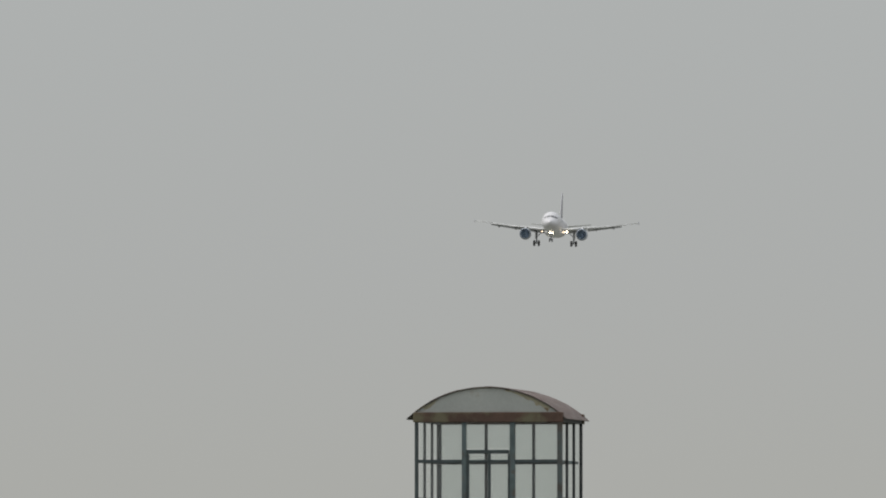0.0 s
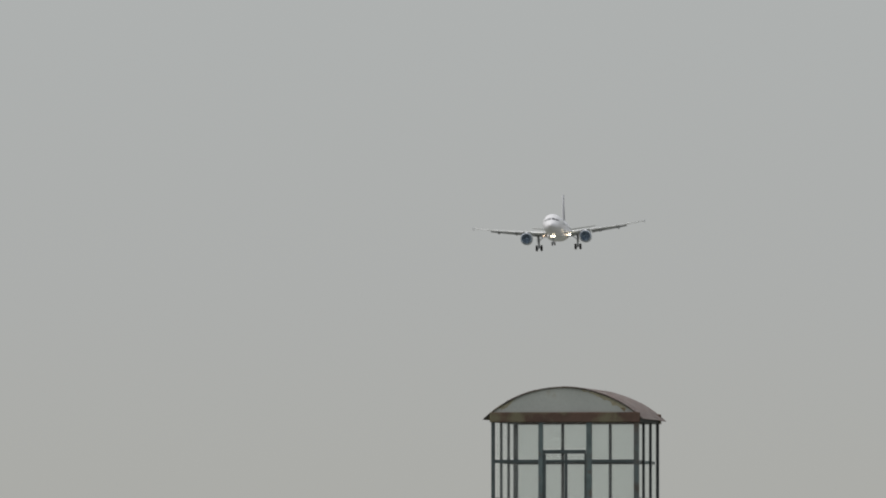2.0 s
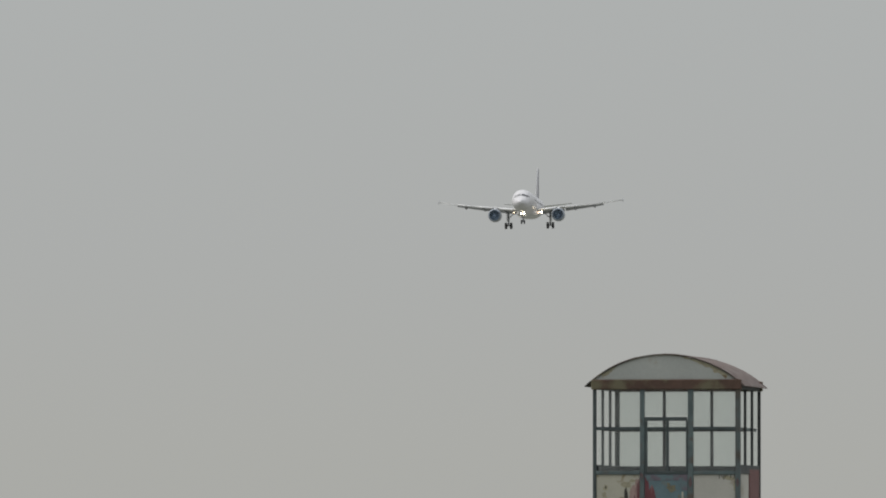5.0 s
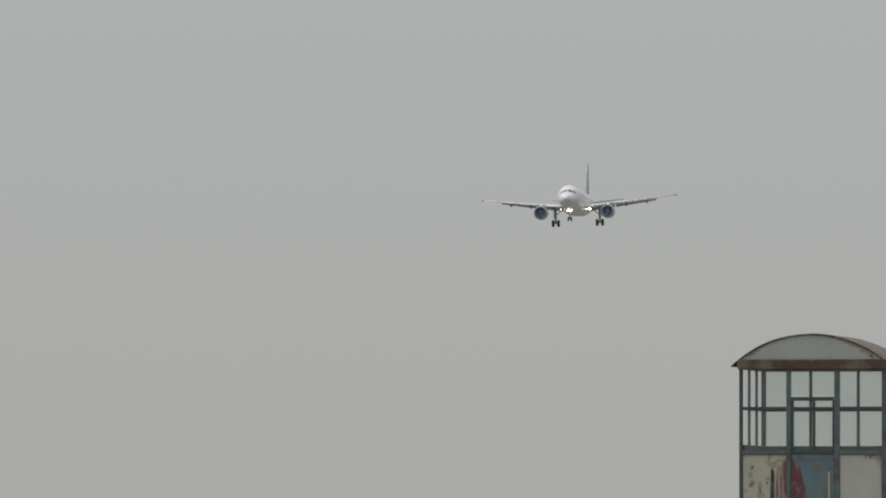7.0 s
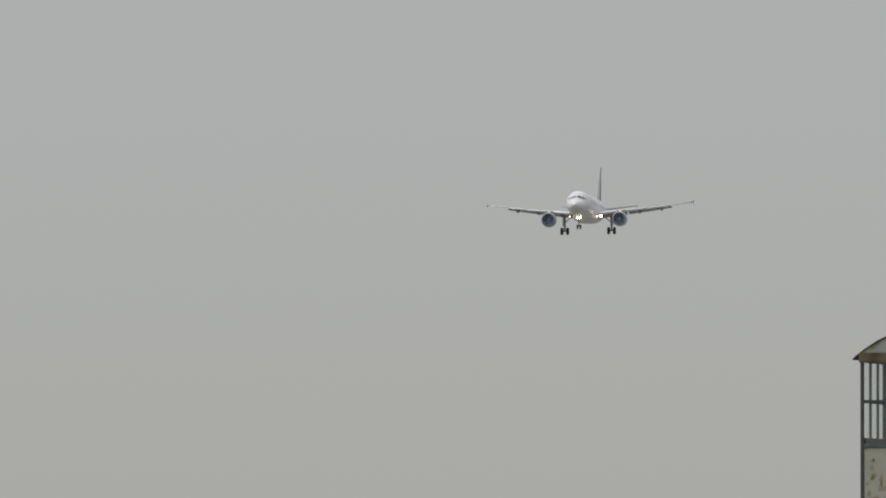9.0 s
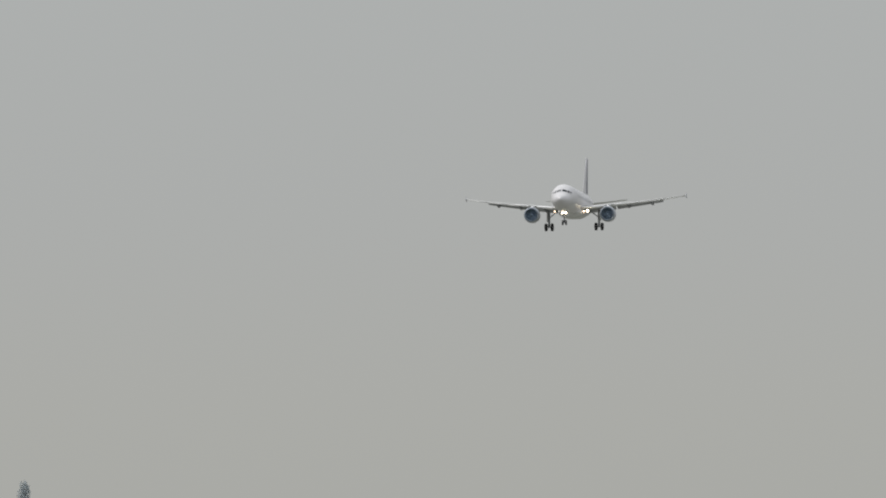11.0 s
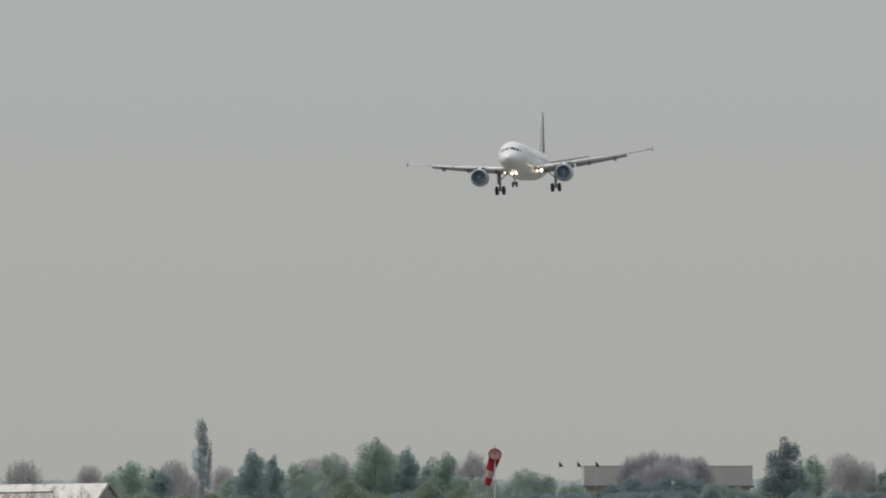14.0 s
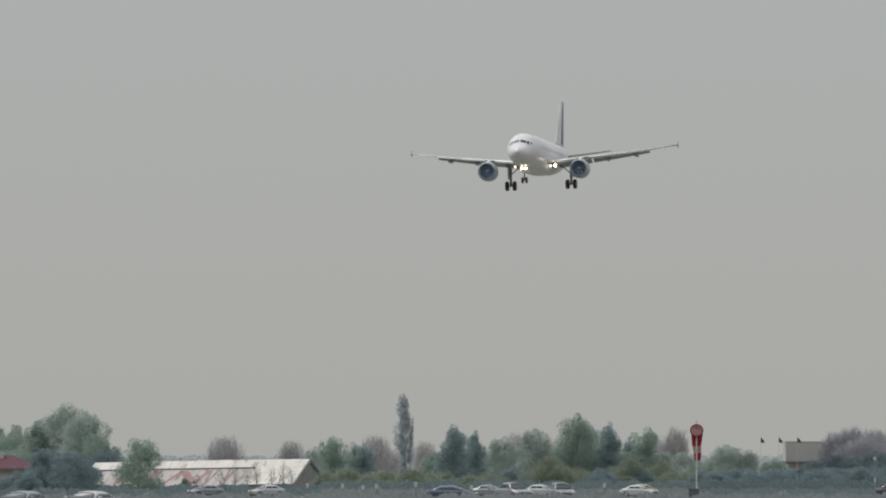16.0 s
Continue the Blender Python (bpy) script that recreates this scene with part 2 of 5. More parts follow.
M = {
    "white_paint": material("white_aircraft_paint", (0.565, 0.56, 0.58), 0.35, vary=0.04, scale=0.5, fine=6, bump=0.0),
    # slats: bright white paint, lightened further for sun on the leading edge
    "slat_white": material("sunlit_slat_paint", (0.80, 0.80, 0.80), 0.4, vary=0.04, scale=0.7, bump=0.0),
    "wing_grey": material("grey_wing_paint", (0.60, 0.605, 0.615), 0.45, vary=0.08, scale=0.7, fine=8, bump=0.0),
    "flap_grey": material("flap_paint", (0.30, 0.31, 0.34), 0.5, vary=0.1, scale=0.8, fine=9, bump=0.0),
    "fin_paint": material("fin_paint", (0.20, 0.20, 0.225), 0.4, vary=0.06, scale=0.6, fine=7, bump=0.0),
    "door_grey": material("door_outline_grey", (0.56, 0.56, 0.58), 0.4, vary=0.04, scale=0.6, bump=0.0),
    "lip": material("inlet_lip_metal", (0.20, 0.235, 0.28), 0.45, 0.2, vary=0.05, bump=0.0),
    "nacelle": material("nacelle_paint", (0.36, 0.385, 0.43), 0.4, vary=0.06, scale=0.8, bump=0.0),
    "fan": material("fan_titanium", (0.25, 0.32, 0.41), 0.5, 0.2, vary=0.15, bump=0.0),
    "duct": material("duct_liner", (0.27, 0.33, 0.41), 0.5, 0.0, vary=0.1, bump=0.0),
    "rubber": material("tyre_rubber", (0.025, 0.025, 0.028), 0.8, vary=0.2, bump=0.05),
    "gear": material("gear_metal", (0.22, 0.23, 0.25), 0.5, 0.4, vary=0.2, bump=0.0),
    "dark_glass": material("cockpit_glass", (0.02, 0.025, 0.03), 0.08, vary=0.05, bump=0.0),
    # right-hand cockpit panes: the sky's reflection is put in as a pale base
    "sky_glass": material("sky_toned_cockpit_glass", (0.17, 0.175, 0.18), 0.1, vary=0.05, bump=0.0),
    "cabin_blind": material("cabin_window_blinds", (0.40, 0.41, 0.43), 0.3, vary=0.1, scale=1.0, bump=0.0),
    "lamp": glow("landing_lamp", (1.0, 0.86, 0.62), 14.0),
    "lamp_small": glow("small_landing_lamp", (1.0, 0.70, 0.45), 5.0),
    "teal_steel": material("teal_painted_steel", (0.085, 0.115, 0.117), 0.6, vary=0.4, scale=4, fine=60, bump=0.2,
                           second=(0.085, 0.072, 0.060), second_scale=5.0, second_at=0.58),
    "teal_dark": material("dark_teal_steel", (0.045, 0.060, 0.061), 0.6, vary=0.4, scale=4, fine=60, bump=0.2),
    "dark_steel": material("dark_steel", (0.030, 0.036, 0.037), 0.65, vary=0.3, scale=4, bump=0.2),
    "rust": material("rusty_steel", (0.085, 0.050, 0.036), 0.85, vary=0.45, scale=3, fine=45, bump=0.35,
                     second=(0.13, 0.115, 0.070), second_scale=2.6, second_at=0.56),
    "rust_roof": material("rusted_sheet", (0.120, 0.088, 0.078), 0.8, vary=0.5, scale=2.5, fine=30, bump=0.4, stretch=(1, 4, 4),
                          second=(0.20, 0.19, 0.18), second_scale=1.6, second_at=0.60),
    "gable": material("weathered_sheet", (0.36, 0.375, 0.355), 0.6, vary=0.12, scale=1.2, fine=30, bump=0.1,
                      second=(0.25, 0.20, 0.12), second_scale=2.4, second_at=0.63),
    "cream": material("cream_panel", (0.41, 0.395, 0.325), 0.7, vary=0.12, scale=2.0, fine=40, bump=0.15,
                      second=(0.20, 0.15, 0.07), second_scale=6.0, second_at=0.60),
    "pale_panel": material("pale_grey_panel", (0.405, 0.395, 0.355), 0.7, vary=0.12, scale=1.6, fine=40, bump=0.15,
                           second=(0.28, 0.25, 0.19), second_scale=2.2, second_at=0.68),
    "blue_door": material("blue_door_paint", (0.105, 0.165, 0.185), 0.6, vary=0.2, scale=3, fine=40, bump=0.15,
                          second=(0.17, 0.12, 0.06), second_scale=3.4, second_at=0.62),
    "red_paint": material("dull_red_paint", (0.125, 0.038, 0.045), 0.7, vary=0.35, scale=5, fine=50, bump=0.15,
                          second=(0.24, 0.15, 0.14), second_scale=7.0, second_at=0.60, stretch=(2, 1, 0.5)),
    "pink_smear": material("rubbed_pink_paint", (0.30, 0.215, 0.195), 0.7, vary=0.3, scale=6, fine=50, bump=0.1, second=(0.19, 0.09, 0.09), second_scale=7.0, second_at=0.61, stretch=(2, 1, 0.4)),
    "maroon": material("maroon_panel", (0.135, 0.055, 0.052), 0.7, vary=0.3, scale=3, bump=0.15),
    "ochre_stain": material("ochre_rust_stain", (0.30, 0.28, 0.20), 0.8, vary=0.3, scale=9, fine=60, bump=0.15,
                            second=(0.17, 0.125, 0.07), second_scale=11.0, second_at=0.63),
    "post_rust": material("rusting_teal_post", (0.072, 0.062, 0.052), 0.75, vary=0.35, scale=3, fine=50, bump=0.2,
                          second=(0.085, 0.110, 0.112), second_scale=2.2, second_at=0.54),
    "post_wear": material("worn_reddish_post_paint", (0.095, 0.060, 0.062), 0.7, vary=0.3, scale=9, fine=60, bump=0.15,
                          second=(0.068, 0.093, 0.095), second_scale=14.0, second_at=0.55),
    "door_stain": material("olive_rust_on_door", (0.165, 0.155, 0.105), 0.8, vary=0.3, scale=9, fine=60, bump=0.15,
                           second=(0.105, 0.165, 0.185), second_scale=9.0, second_at=0.58),
    "purple_wear": material("worn_purplish_paint", (0.125, 0.105, 0.125), 0.7, vary=0.3, scale=7, fine=50, bump=0.15,
                            second=(0.105, 0.155, 0.17), second_scale=9.0, second_at=0.53),
    "edge_rust": material("dark_rusted_edge", (0.050, 0.047, 0.040), 0.85, vary=0.4, scale=5, fine=45, bump=0.3,
                          second=(0.16, 0.13, 0.06), second_scale=3.0, second_at=0.57),
    "dusty": dusty_glass("dusty_window_glass", 0.035, (0.82, 0.87, 0.85)),
    "concrete": material("concrete", (0.32, 0.31, 0.29), 0.9, vary=0.2, scale=1.0, fine=20, bump=0.3),
    "grass": material("spring_grass", (0.16, 0.165, 0.14), 0.95, vary=0.35, scale=0.02, fine=0.4, bump=0.0,
                      second=(0.22, 0.21, 0.18), second_scale=0.03, second_at=0.58),
    "asphalt": material("worn_asphalt", (0.12, 0.122, 0.125), 0.9, vary=0.2, scale=0.1, fine=2.0, bump=0.0),
    "bark": material("bark", (0.20, 0.19, 0.175), 0.9, vary=0.3, scale=2, bump=0.2),
    # leaf and needle colours are lifted and greyed to stand for haze
    "leaf": material("hazed_green_leaves", (0.280, 0.365, 0.318), 0.7, vary=0.25, scale=0.35, fine=3, bump=0, per_piece=0.12, translucent=0.60),
    "leaf_olive": material("hazed_olive_leaves", (0.235, 0.278, 0.212), 0.7, vary=0.25, scale=0.35, fine=3, bump=0, per_piece=0.12, translucent=0.60),
    "leaf_dark": material("hazed_dark_leaves", (0.195, 0.262, 0.280), 0.7, vary=0.25, scale=0.35, fine=3, bump=0, per_piece=0.2, translucent=0.60),
    "leaf_pine": material("hazed_blue_green_needles", (0.240, 0.320, 0.325), 0.7, vary=0.25, scale=0.35, fine=3, bump=0, per_piece=0.12, translucent=0.60),
    "needle": material("hazed_evergreen_needles", (0.150, 0.188, 0.215), 0.7, vary=0.25, scale=0.35, fine=3, bump=0, per_piece=0.12, translucent=0.40),
    "leaf_grey": material("hazed_grey_green_leaves", (0.335, 0.398, 0.368), 0.7, vary=0.2, scale=0.3, fine=3, bump=0, per_piece=0.12, translucent=0.60),
    # poplar and bare twigs: haze painted in as a paler, greyer colour
    "leaf_blue": material("hazed_poplar_leaves", (0.42, 0.465, 0.49), 0.7, vary=0.2, scale=0.3, fine=3, bump=0, per_piece=0.15, translucent=0.60),
    "twig": material("hazed_bare_twigs", (0.43, 0.425, 0.435), 0.9, vary=0.2, scale=0.5, fine=3, bump=0, per_piece=0.18),
    "twig_purple": material("hazed_purplish_twigs", (0.36, 0.36, 0.39), 0.9, vary=0.2, scale=0.5, fine=3, bump=0, per_piece=0.12),
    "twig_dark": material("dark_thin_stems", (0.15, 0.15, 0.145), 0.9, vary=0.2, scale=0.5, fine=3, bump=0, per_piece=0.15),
    "weed": material("dry_weeds", (0.235, 0.258, 0.262), 0.9, vary=0.3, scale=0.2, fine=2, bump=0, per_piece=0.18, translucent=0.3),
    # scrub is lifted as well, its share of haze put in the colour
    "scrub": material("hazed_scrub_leaves", (0.155, 0.203, 0.216), 0.8, vary=0.25, scale=0.25, fine=2, bump=0, per_piece=0.2, translucent=0.55),
    # far wood: the haze of distance is painted in as pale blue-grey
    "far_leaf": material("hazed_distant_wood", (0.42, 0.445, 0.465), 0.9, vary=0.2, scale=0.05, fine=0.5, bump=0, per_piece=0.18),
    "barn_white": material("whitewashed_roofing", (0.52, 0.50, 0.465), 0.7, vary=0.2, scale=0.5, fine=4, bump=0.0, stretch=(1.5, 0.5, 0.5),
                           second=(0.26, 0.24, 0.22), second_scale=1.0, second_at=0.58),
    "barn_pink": material("faded_pinkish_roofing", (0.35, 0.325, 0.315), 0.8, vary=0.2, scale=0.5, fine=4, bump=0.0,
                          second=(0.19, 0.15, 0.13), second_scale=1.1, second_at=0.58, stretch=(1.9, 0.4, 0.4)),
    "barn_red": material("faded_red_stripe", (0.26, 0.165, 0.160), 0.8, vary=0.25, scale=0.8, fine=5, bump=0.0),
    "barn_wall": material("shed_wall", (0.20, 0.205, 0.20), 0.9, vary=0.2, scale=0.5, fine=5, bump=0.0),
    "house_red": material("red_roof_tiles", (0.090, 0.030, 0.043), 0.8, vary=0.2, scale=0.6, fine=5, bump=0.0),
    "plaster": material("pale_plaster", (0.42, 0.405, 0.38), 0.9, vary=0.1, scale=0.4, fine=4, bump=0.0),
    "hall": material("grey_cladding", (0.36, 0.35, 0.345), 0.8, vary=0.08, scale=0.3, fine=3, bump=0.0),
    "hall_dark": material("dark_fascia", (0.10, 0.105, 0.11), 0.7, vary=0.1, scale=0.3, bump=0.0),
    "hall_glass": material("hall_windows", (0.06, 0.075, 0.08), 0.15, vary=0.1, scale=0.3, bump=0.0),
    "sock_red": material("red_fabric", (0.35, 0.036, 0.048), 0.8, vary=0.15, scale=2, fine=20, bump=0.1, translucent=0.45),
    "sock_white": material("white_fabric", (0.52, 0.38, 0.37), 0.8, vary=0.1, scale=2, fine=20, bump=0.1, translucent=0.45),
    "pole_white": material("white_pole_paint", (0.45, 0.45, 0.44), 0.6, vary=0.1, scale=2, bump=0.0),
    "flag": material("dark_flag_cloth", (0.05, 0.06, 0.07), 0.8, vary=0.15, scale=2, bump=0.1),
    "green_box": material("green_cabinet_paint", (0.06, 0.10, 0.085), 0.6, vary=0.15, scale=2, bump=0.0),
    "car_white": material("white_car_paint", (0.40, 0.41, 0.42), 0.25, vary=0.04, scale=2, bump=0.0),
    "car_silver": material("silver_car_paint", (0.24, 0.255, 0.27), 0.25, 0.4, vary=0.04, scale=2, bump=0.0),
    "car_dark": material("dark_car_paint", (0.06, 0.07, 0.085), 0.2, vary=0.04, scale=2, bump=0.0),
    "car_yellow": material("yellow_green_car_paint", (0.29, 0.305, 0.14), 0.3, vary=0.04, scale=2, bump=0.0),
    "car_blue": material("dark_blue_car_paint", (0.085, 0.11, 0.15), 0.2, vary=0.04, scale=2, bump=0.0),
    "board_red": material("faded_red_board", (0.30, 0.105, 0.11), 0.7, vary=0.15, scale=2, bump=0.0),
    "headlight": material("headlight_glass", (0.6, 0.62, 0.63), 0.15, vary=0.05, bump=0.0),
}


# ---- building helpers ----
def thing(name, m, label, category, group="", kind=""):
    ob = new(name)
    ob.empty_display_size = 0.3
    ob.matrix_world = m
    return tagged(ob, label, category, group, kind)


def part(name, bm, mat, parent, label="", smooth=False):
    """Links a bmesh as one mesh object under a thing or a part."""
    bmesh.ops.recalc_face_normals(bm, faces=bm.faces)
    me = bpy.data.meshes.new(name)
    bm.to_mesh(me)
    bm.free()
    if smooth:
        me.shade_smooth()
    me.materials.append(M[mat])
    ob = new(name, me)
    ob.parent = parent
    if label:
        ob["label"] = label
    return ob


def again(name, ob, parent, m):
    """One more piece on the same mesh."""
    o = new(name, ob.data)
    o.parent, o.matrix_basis = parent, m
    return o


def box(sx, sy, sz, at=(0, 0, 0), bev=0.0, bm=None, m=None):
    bm = bm or bmesh.new()
    r = bmesh.ops.create_cube(bm, size=1.0, matrix=(m or Matrix()) @ Matrix.Translation(at) @ Matrix.Diagonal((sx, sy, sz, 1)))
    if bev:
        es = {e for v in r["verts"] for e in v.link_edges}
        bmesh.ops.bevel(bm, geom=list(es), offset=bev, segments=2, profile=0.5, affect="EDGES")
    return bm


def loft(rings, caps=True, bm=None, closed=True):
    bm = bm or bmesh.new()
    rows = [[bm.verts.new(p) for p in ring] for ring in rings]
    for a, b in zip(rows, rows[1:]):
        n = len(a)
        for i in range(n if closed else n - 1):
            bm.faces.new((a[i], a[(i + 1) % n], b[(i + 1) % n], b[i]))
    if caps:
        bm.faces.new(rows[0][::-1]), bm.faces.new(rows[-1])
    return bm


def tube(p0, p1, r0, r1=None, n=10, bm=None):
    p0, p1 = Vector(p0), Vector(p1)
    q = (p1 - p0).to_track_quat("Z", "Y")
    ring = lambda p, r: [p + q @ Vector((r * math.cos(2 * math.pi * i / n), r * math.sin(2 * math.pi * i / n), 0)) for i in range(n)]
    return loft([ring(p0, r0), ring(p1, r0 if r1 is None else r1)], bm=bm)


def lathe(profile, n=32, at=(0, 0, 0), axis="y", caps=True, bm=None):
    """Rings of (distance along the axis, radius)."""
    at, rings = Vector(at), []
    for s, r in profile:
        ring = []
        for i in range(n):
            a = 2 * math.pi * i / n
            c, d = r * math.cos(a), r * math.sin(a)
            ring.append(at + Vector({"y": (c, s, d), "x": (s, c, d), "z": (c, d, s)}[axis]))
        rings.append(ring)
    return loft(rings, caps=caps, bm=bm)


# ---- ground ----
def ground_sheet():
    bm = bmesh.new()
    bmesh.ops.create_grid(bm, x_segments=40, y_segments=40, size=9000)
    for v in bm.verts:
        v.co.y += 3000
    g = part("ground", bm, "grass", None)
    tagged(g, "flat grassy airfield ground with dry patches", "ground", kind="structure")
    bm = box(400, 640, 0.02, (10, 920, 0.012))
    tagged(part("parking_area", bm, "asphalt", None), "worn grey asphalt of the car park", "car park", kind="structure")
    bm = box(1400, 36, 0.02, (10, 1283, 0.012))
    tagged(part("road", bm, "asphalt", None), "worn grey asphalt road past the airfield", "road", kind="structure")


ground_sheet()


# ---- aircraft: +y is the nose, origin between the engine inlets ----
CL = 2.05  # fuselage centreline above the engines' axes
FUS = [  # station from nose, top, bottom, half width
    (0.0, -0.43, -0.49, 0.04), (0.12, -0.20, -0.72, 0.28), (0.4, 0.02, -0.98, 0.56), (0.8, 0.22, -1.22, 0.86),
    (1.3, 0.42, -1.44, 1.14), (1.7, 0.66, -1.56, 1.32), (2.1, 1.04, -1.67, 1.47), (2.6, 1.46, -1.78, 1.62),
    (3.3, 1.84, -1.90, 1.78), (4.2, 2.01, -1.99, 1.89), (5.4, 2.06, -2.05, 1.96), (6.6, 2.07, -2.07, 1.975),
    (12.0, 2.07, -2.07, 1.975), (18.0, 2.07, -2.07, 1.975), (23.8, 2.07, -2.07, 1.975), (26.0, 2.05, -1.80, 1.92),
    (28.5, 2.00, -1.22, 1.75), (31.0, 1.93, -0.52, 1.40), (33.5, 1.82, 0.18, 0.98), (35.5, 1.68, 0.70, 0.60), (37.0, 1.50, 1.05, 0.28), (37.5, 1.38, 1.14, 0.12)]


def fus_point(s, a, out=0.0):
    """A point of the fuselage skin: station, angle from the top (positive to the aircraft's right)."""
    for p, q in zip(FUS, FUS[1:]):
        if s <= q[0]:
            f = (s - p[0]) / (q[0] - p[0])
            top, bot, w = (p[i] + (q[i] - p[i]) * f for i in (1, 2, 3))
            break
    zc, rz = (top + bot) / 2, (top - bot) / 2
    return Vector(((w + out) * math.sin(a), 11.2 - s, CL + zc + (rz + out) * math.cos(a)))


def fus_patch(s0, s1, a0, a1, out=0.012, n=5):
    a0, a1 = radians(a0), radians(a1)
    return loft([[fus_point(s0 + (s1 - s0) * j / n, a0 + (a1 - a0) * i / n, out) for i in range(n + 1)] for j in range(n + 1)], caps=False, closed=False)


WING = [  # lateral, leading edge station, chord, thickness, height over the centreline
    (1.2, 11.9, 7.2, 0.80, -1.09), (2.2, 12.4, 6.6, 0.72, -0.97), (6.4, 14.6, 4.3, 0.42, -0.43), (10.0, 16.45, 3.2, 0.30, 0.00),
    (13.4, 18.2, 2.35, 0.21, 0.48), (16.7, 19.9, 1.55, 0.13, 1.02)]


def wing_at(lat):
    for p, q in zip(WING, WING[1:]):
        if lat <= q[0] or q is WING[-1]:
            f = (lat - p[0]) / (q[0] - p[0])
            return [p[i] + (q[i] - p[i]) * f for i in range(5)]


def airfoil(lat, side, le, chord, thick, z, lo=0.0, hi=1.0, drop=0.0, tilt=0.0, n=9):
    """A closed section of the profile between two fractions of the chord."""
    up, dn = [], []
    for i in range(n):
        f = lo + (hi - lo) * (1 - math.cos(math.pi * i / (n - 1))) / 2
        t = thick * 2.96 * (0.2969 * math.sqrt(f) - 0.126 * f - 0.3516 * f * f + 0.2843 * f ** 3 - 0.1015 * f ** 4)
        t = max(t, 0.012)
        y = 11.2 - (le + f * chord)
        dz = -drop - (f - lo) * chord * math.tan(tilt)
        up.append(Vector((side * lat, y, CL + z + t + dz)))
        dn.append(Vector((side * lat, y, CL + z - t * 0.75 + dz)))
    return up + dn[::-1]


def wheel(parent, name, at, r, w):
    t = part(name, lathe([(-w * 0.30, r * 0.62), (-w / 2, r * 0.75), (-w * 0.47, r * 0.92), (-w * 0.28, r), (w * 0.28, r), (w * 0.47, r * 0.92),
                          (w / 2, r * 0.75), (w * 0.30, r * 0.62)], 24, at, "x"), "rubber", parent, smooth=True)
    part("rim", lathe([(-w * 0.40, r * 0.20), (-w * 0.34, r * 0.60), (w * 0.34, r * 0.60), (w * 0.40, r * 0.20)], 18, at, "x"), "gear", t, "grey metal wheel hub")


def build_plane():
    plane = thing("airliner", Matrix(), "white twin-engine passenger jet landing with wheels and flaps down", "airplane")
    n = 36
    body = part("fuselage", loft([[fus_point(s, 2 * math.pi * i / n) for i in range(n)] for s, *_ in FUS]), "white_paint", plane, "glossy white fuselage", True)
    for k in (1, -1):
        for a0, a1, s0, s1 in ((3, 32, 1.82, 2.26), (35, 50, 1.92, 2.42), (54, 62, 2.25, 2.7)):
            part("cockpit_window", fus_patch(s0 + 0.03, s1 - 0.05, k * a0, k * a1), "dark_glass" if k < 0 else "sky_glass", body, "dark cockpit glass" if k < 0 else "cockpit glass with sky reflection in its pale colour")
        first = part("cabin_window", fus_patch(6.6, 6.83, k * 74, k * 84, 0.008, 2), "cabin_blind", body, "small cabin window with pale blind")
        for i in range(1, 33):
            if i not in (14, 17):
                again("cabin_window", first, body, Matrix.Translation((0, -0.533 * i, 0)))
        part("cabin_door", fus_patch(4.6, 5.4, k * 62, k * 112, 0.006, 6), "door_grey", body, "grey outlined cabin door")
    belly = [(10.6, 0.1, 0.05), (11.6, 1.55, 0.55), (13.0, 1.95, 0.85), (16.5, 2.0, 0.9), (19.0, 1.85, 0.75), (21.2, 0.9, 0.35), (22.2, 0.1, 0.05)]
    part("belly_fairing", loft([[Vector((w * math.cos(2 * math.pi * i / 20), 11.2 - s, CL - 1.62 + h * math.sin(2 * math.pi * i / 20))) for i in range(20)]
                                for s, w, h in belly]), "wing_grey", plane, "grey belly fairing", True)
    part("antenna_fairing", lathe([(-0.9, 0.03), (-0.6, 0.2), (0, 0.28), (0.6, 0.2), (0.9, 0.03)], 14, (0, 11.2 - 14.5, CL + 2.05)), "white_paint", plane, smooth=True)
    for k in (1, -1):
        w = part("wing", loft([airfoil(q[0], k, *q[1:]) for q in map(wing_at, (1.2, 2.2, 6.4, 10.0, 13.4, 16.7))]), "wing_grey", plane, "pale grey swept wing", True)
        # drooped slats and lowered flaps
        for a, b in ((2.6, 5.1), (6.5, 9.7), (9.8, 13.0), (13.1, 16.2)):
            part("slat", loft([airfoil(q[0], k, q[1] - 0.22, q[2], q[3], q[4] - 0.10, 0.0, 0.13, 0, 0.0, 7) for q in map(wing_at, (a, b))]), "slat_white", w, "bright white drooped leading edge slat, lightened for its sunlit edge", True)
        for a, b in ((2.1, 6.3), (6.5, 13.3)):
            rings = []
            for q in map(wing_at, (a, (a + b) / 2, b)):
                lat, le, ch, th, z = q
                rings.append(airfoil(lat, k, le + ch * 0.86, min(ch * 0.26, 1.15), 0.08, z - 0.06, 0, 1, 0.02, radians(20)))
            part("flap", loft(rings), "flap_grey", w, "grey trailing edge flap lowered steeply", True)
        for lat in (4.3, 8.2, 11.7):
            _, le, ch, th, z = wing_at(lat)
            part("flap_track_fairing", lathe([(-2.1, 0.03), (-1.7, 0.12), (-0.9, 0.19), (0.2, 0.2), (1.0, 0.14), (1.5, 0.03)], 12,
                                             (k * lat, 11.2 - le - ch * 0.86, CL + z - 0.40)), "flap_grey", w, smooth=True)
        tip = wing_at(16.7)
        y0, z0 = 11.2 - tip[1], CL + tip[4]
        part("wingtip_fence", loft([[Vector((k * (16.72 + d), y0 - yy, z0 + zz)) for yy, zz in ((0.3, 0.0), (0.9, 0.36), (1.35, 0.40), (1.5, 0.0), (1.45, -0.34), (1.0, -0.30))]
                                    for d in (0, 0.05)]), "flap_grey", w)
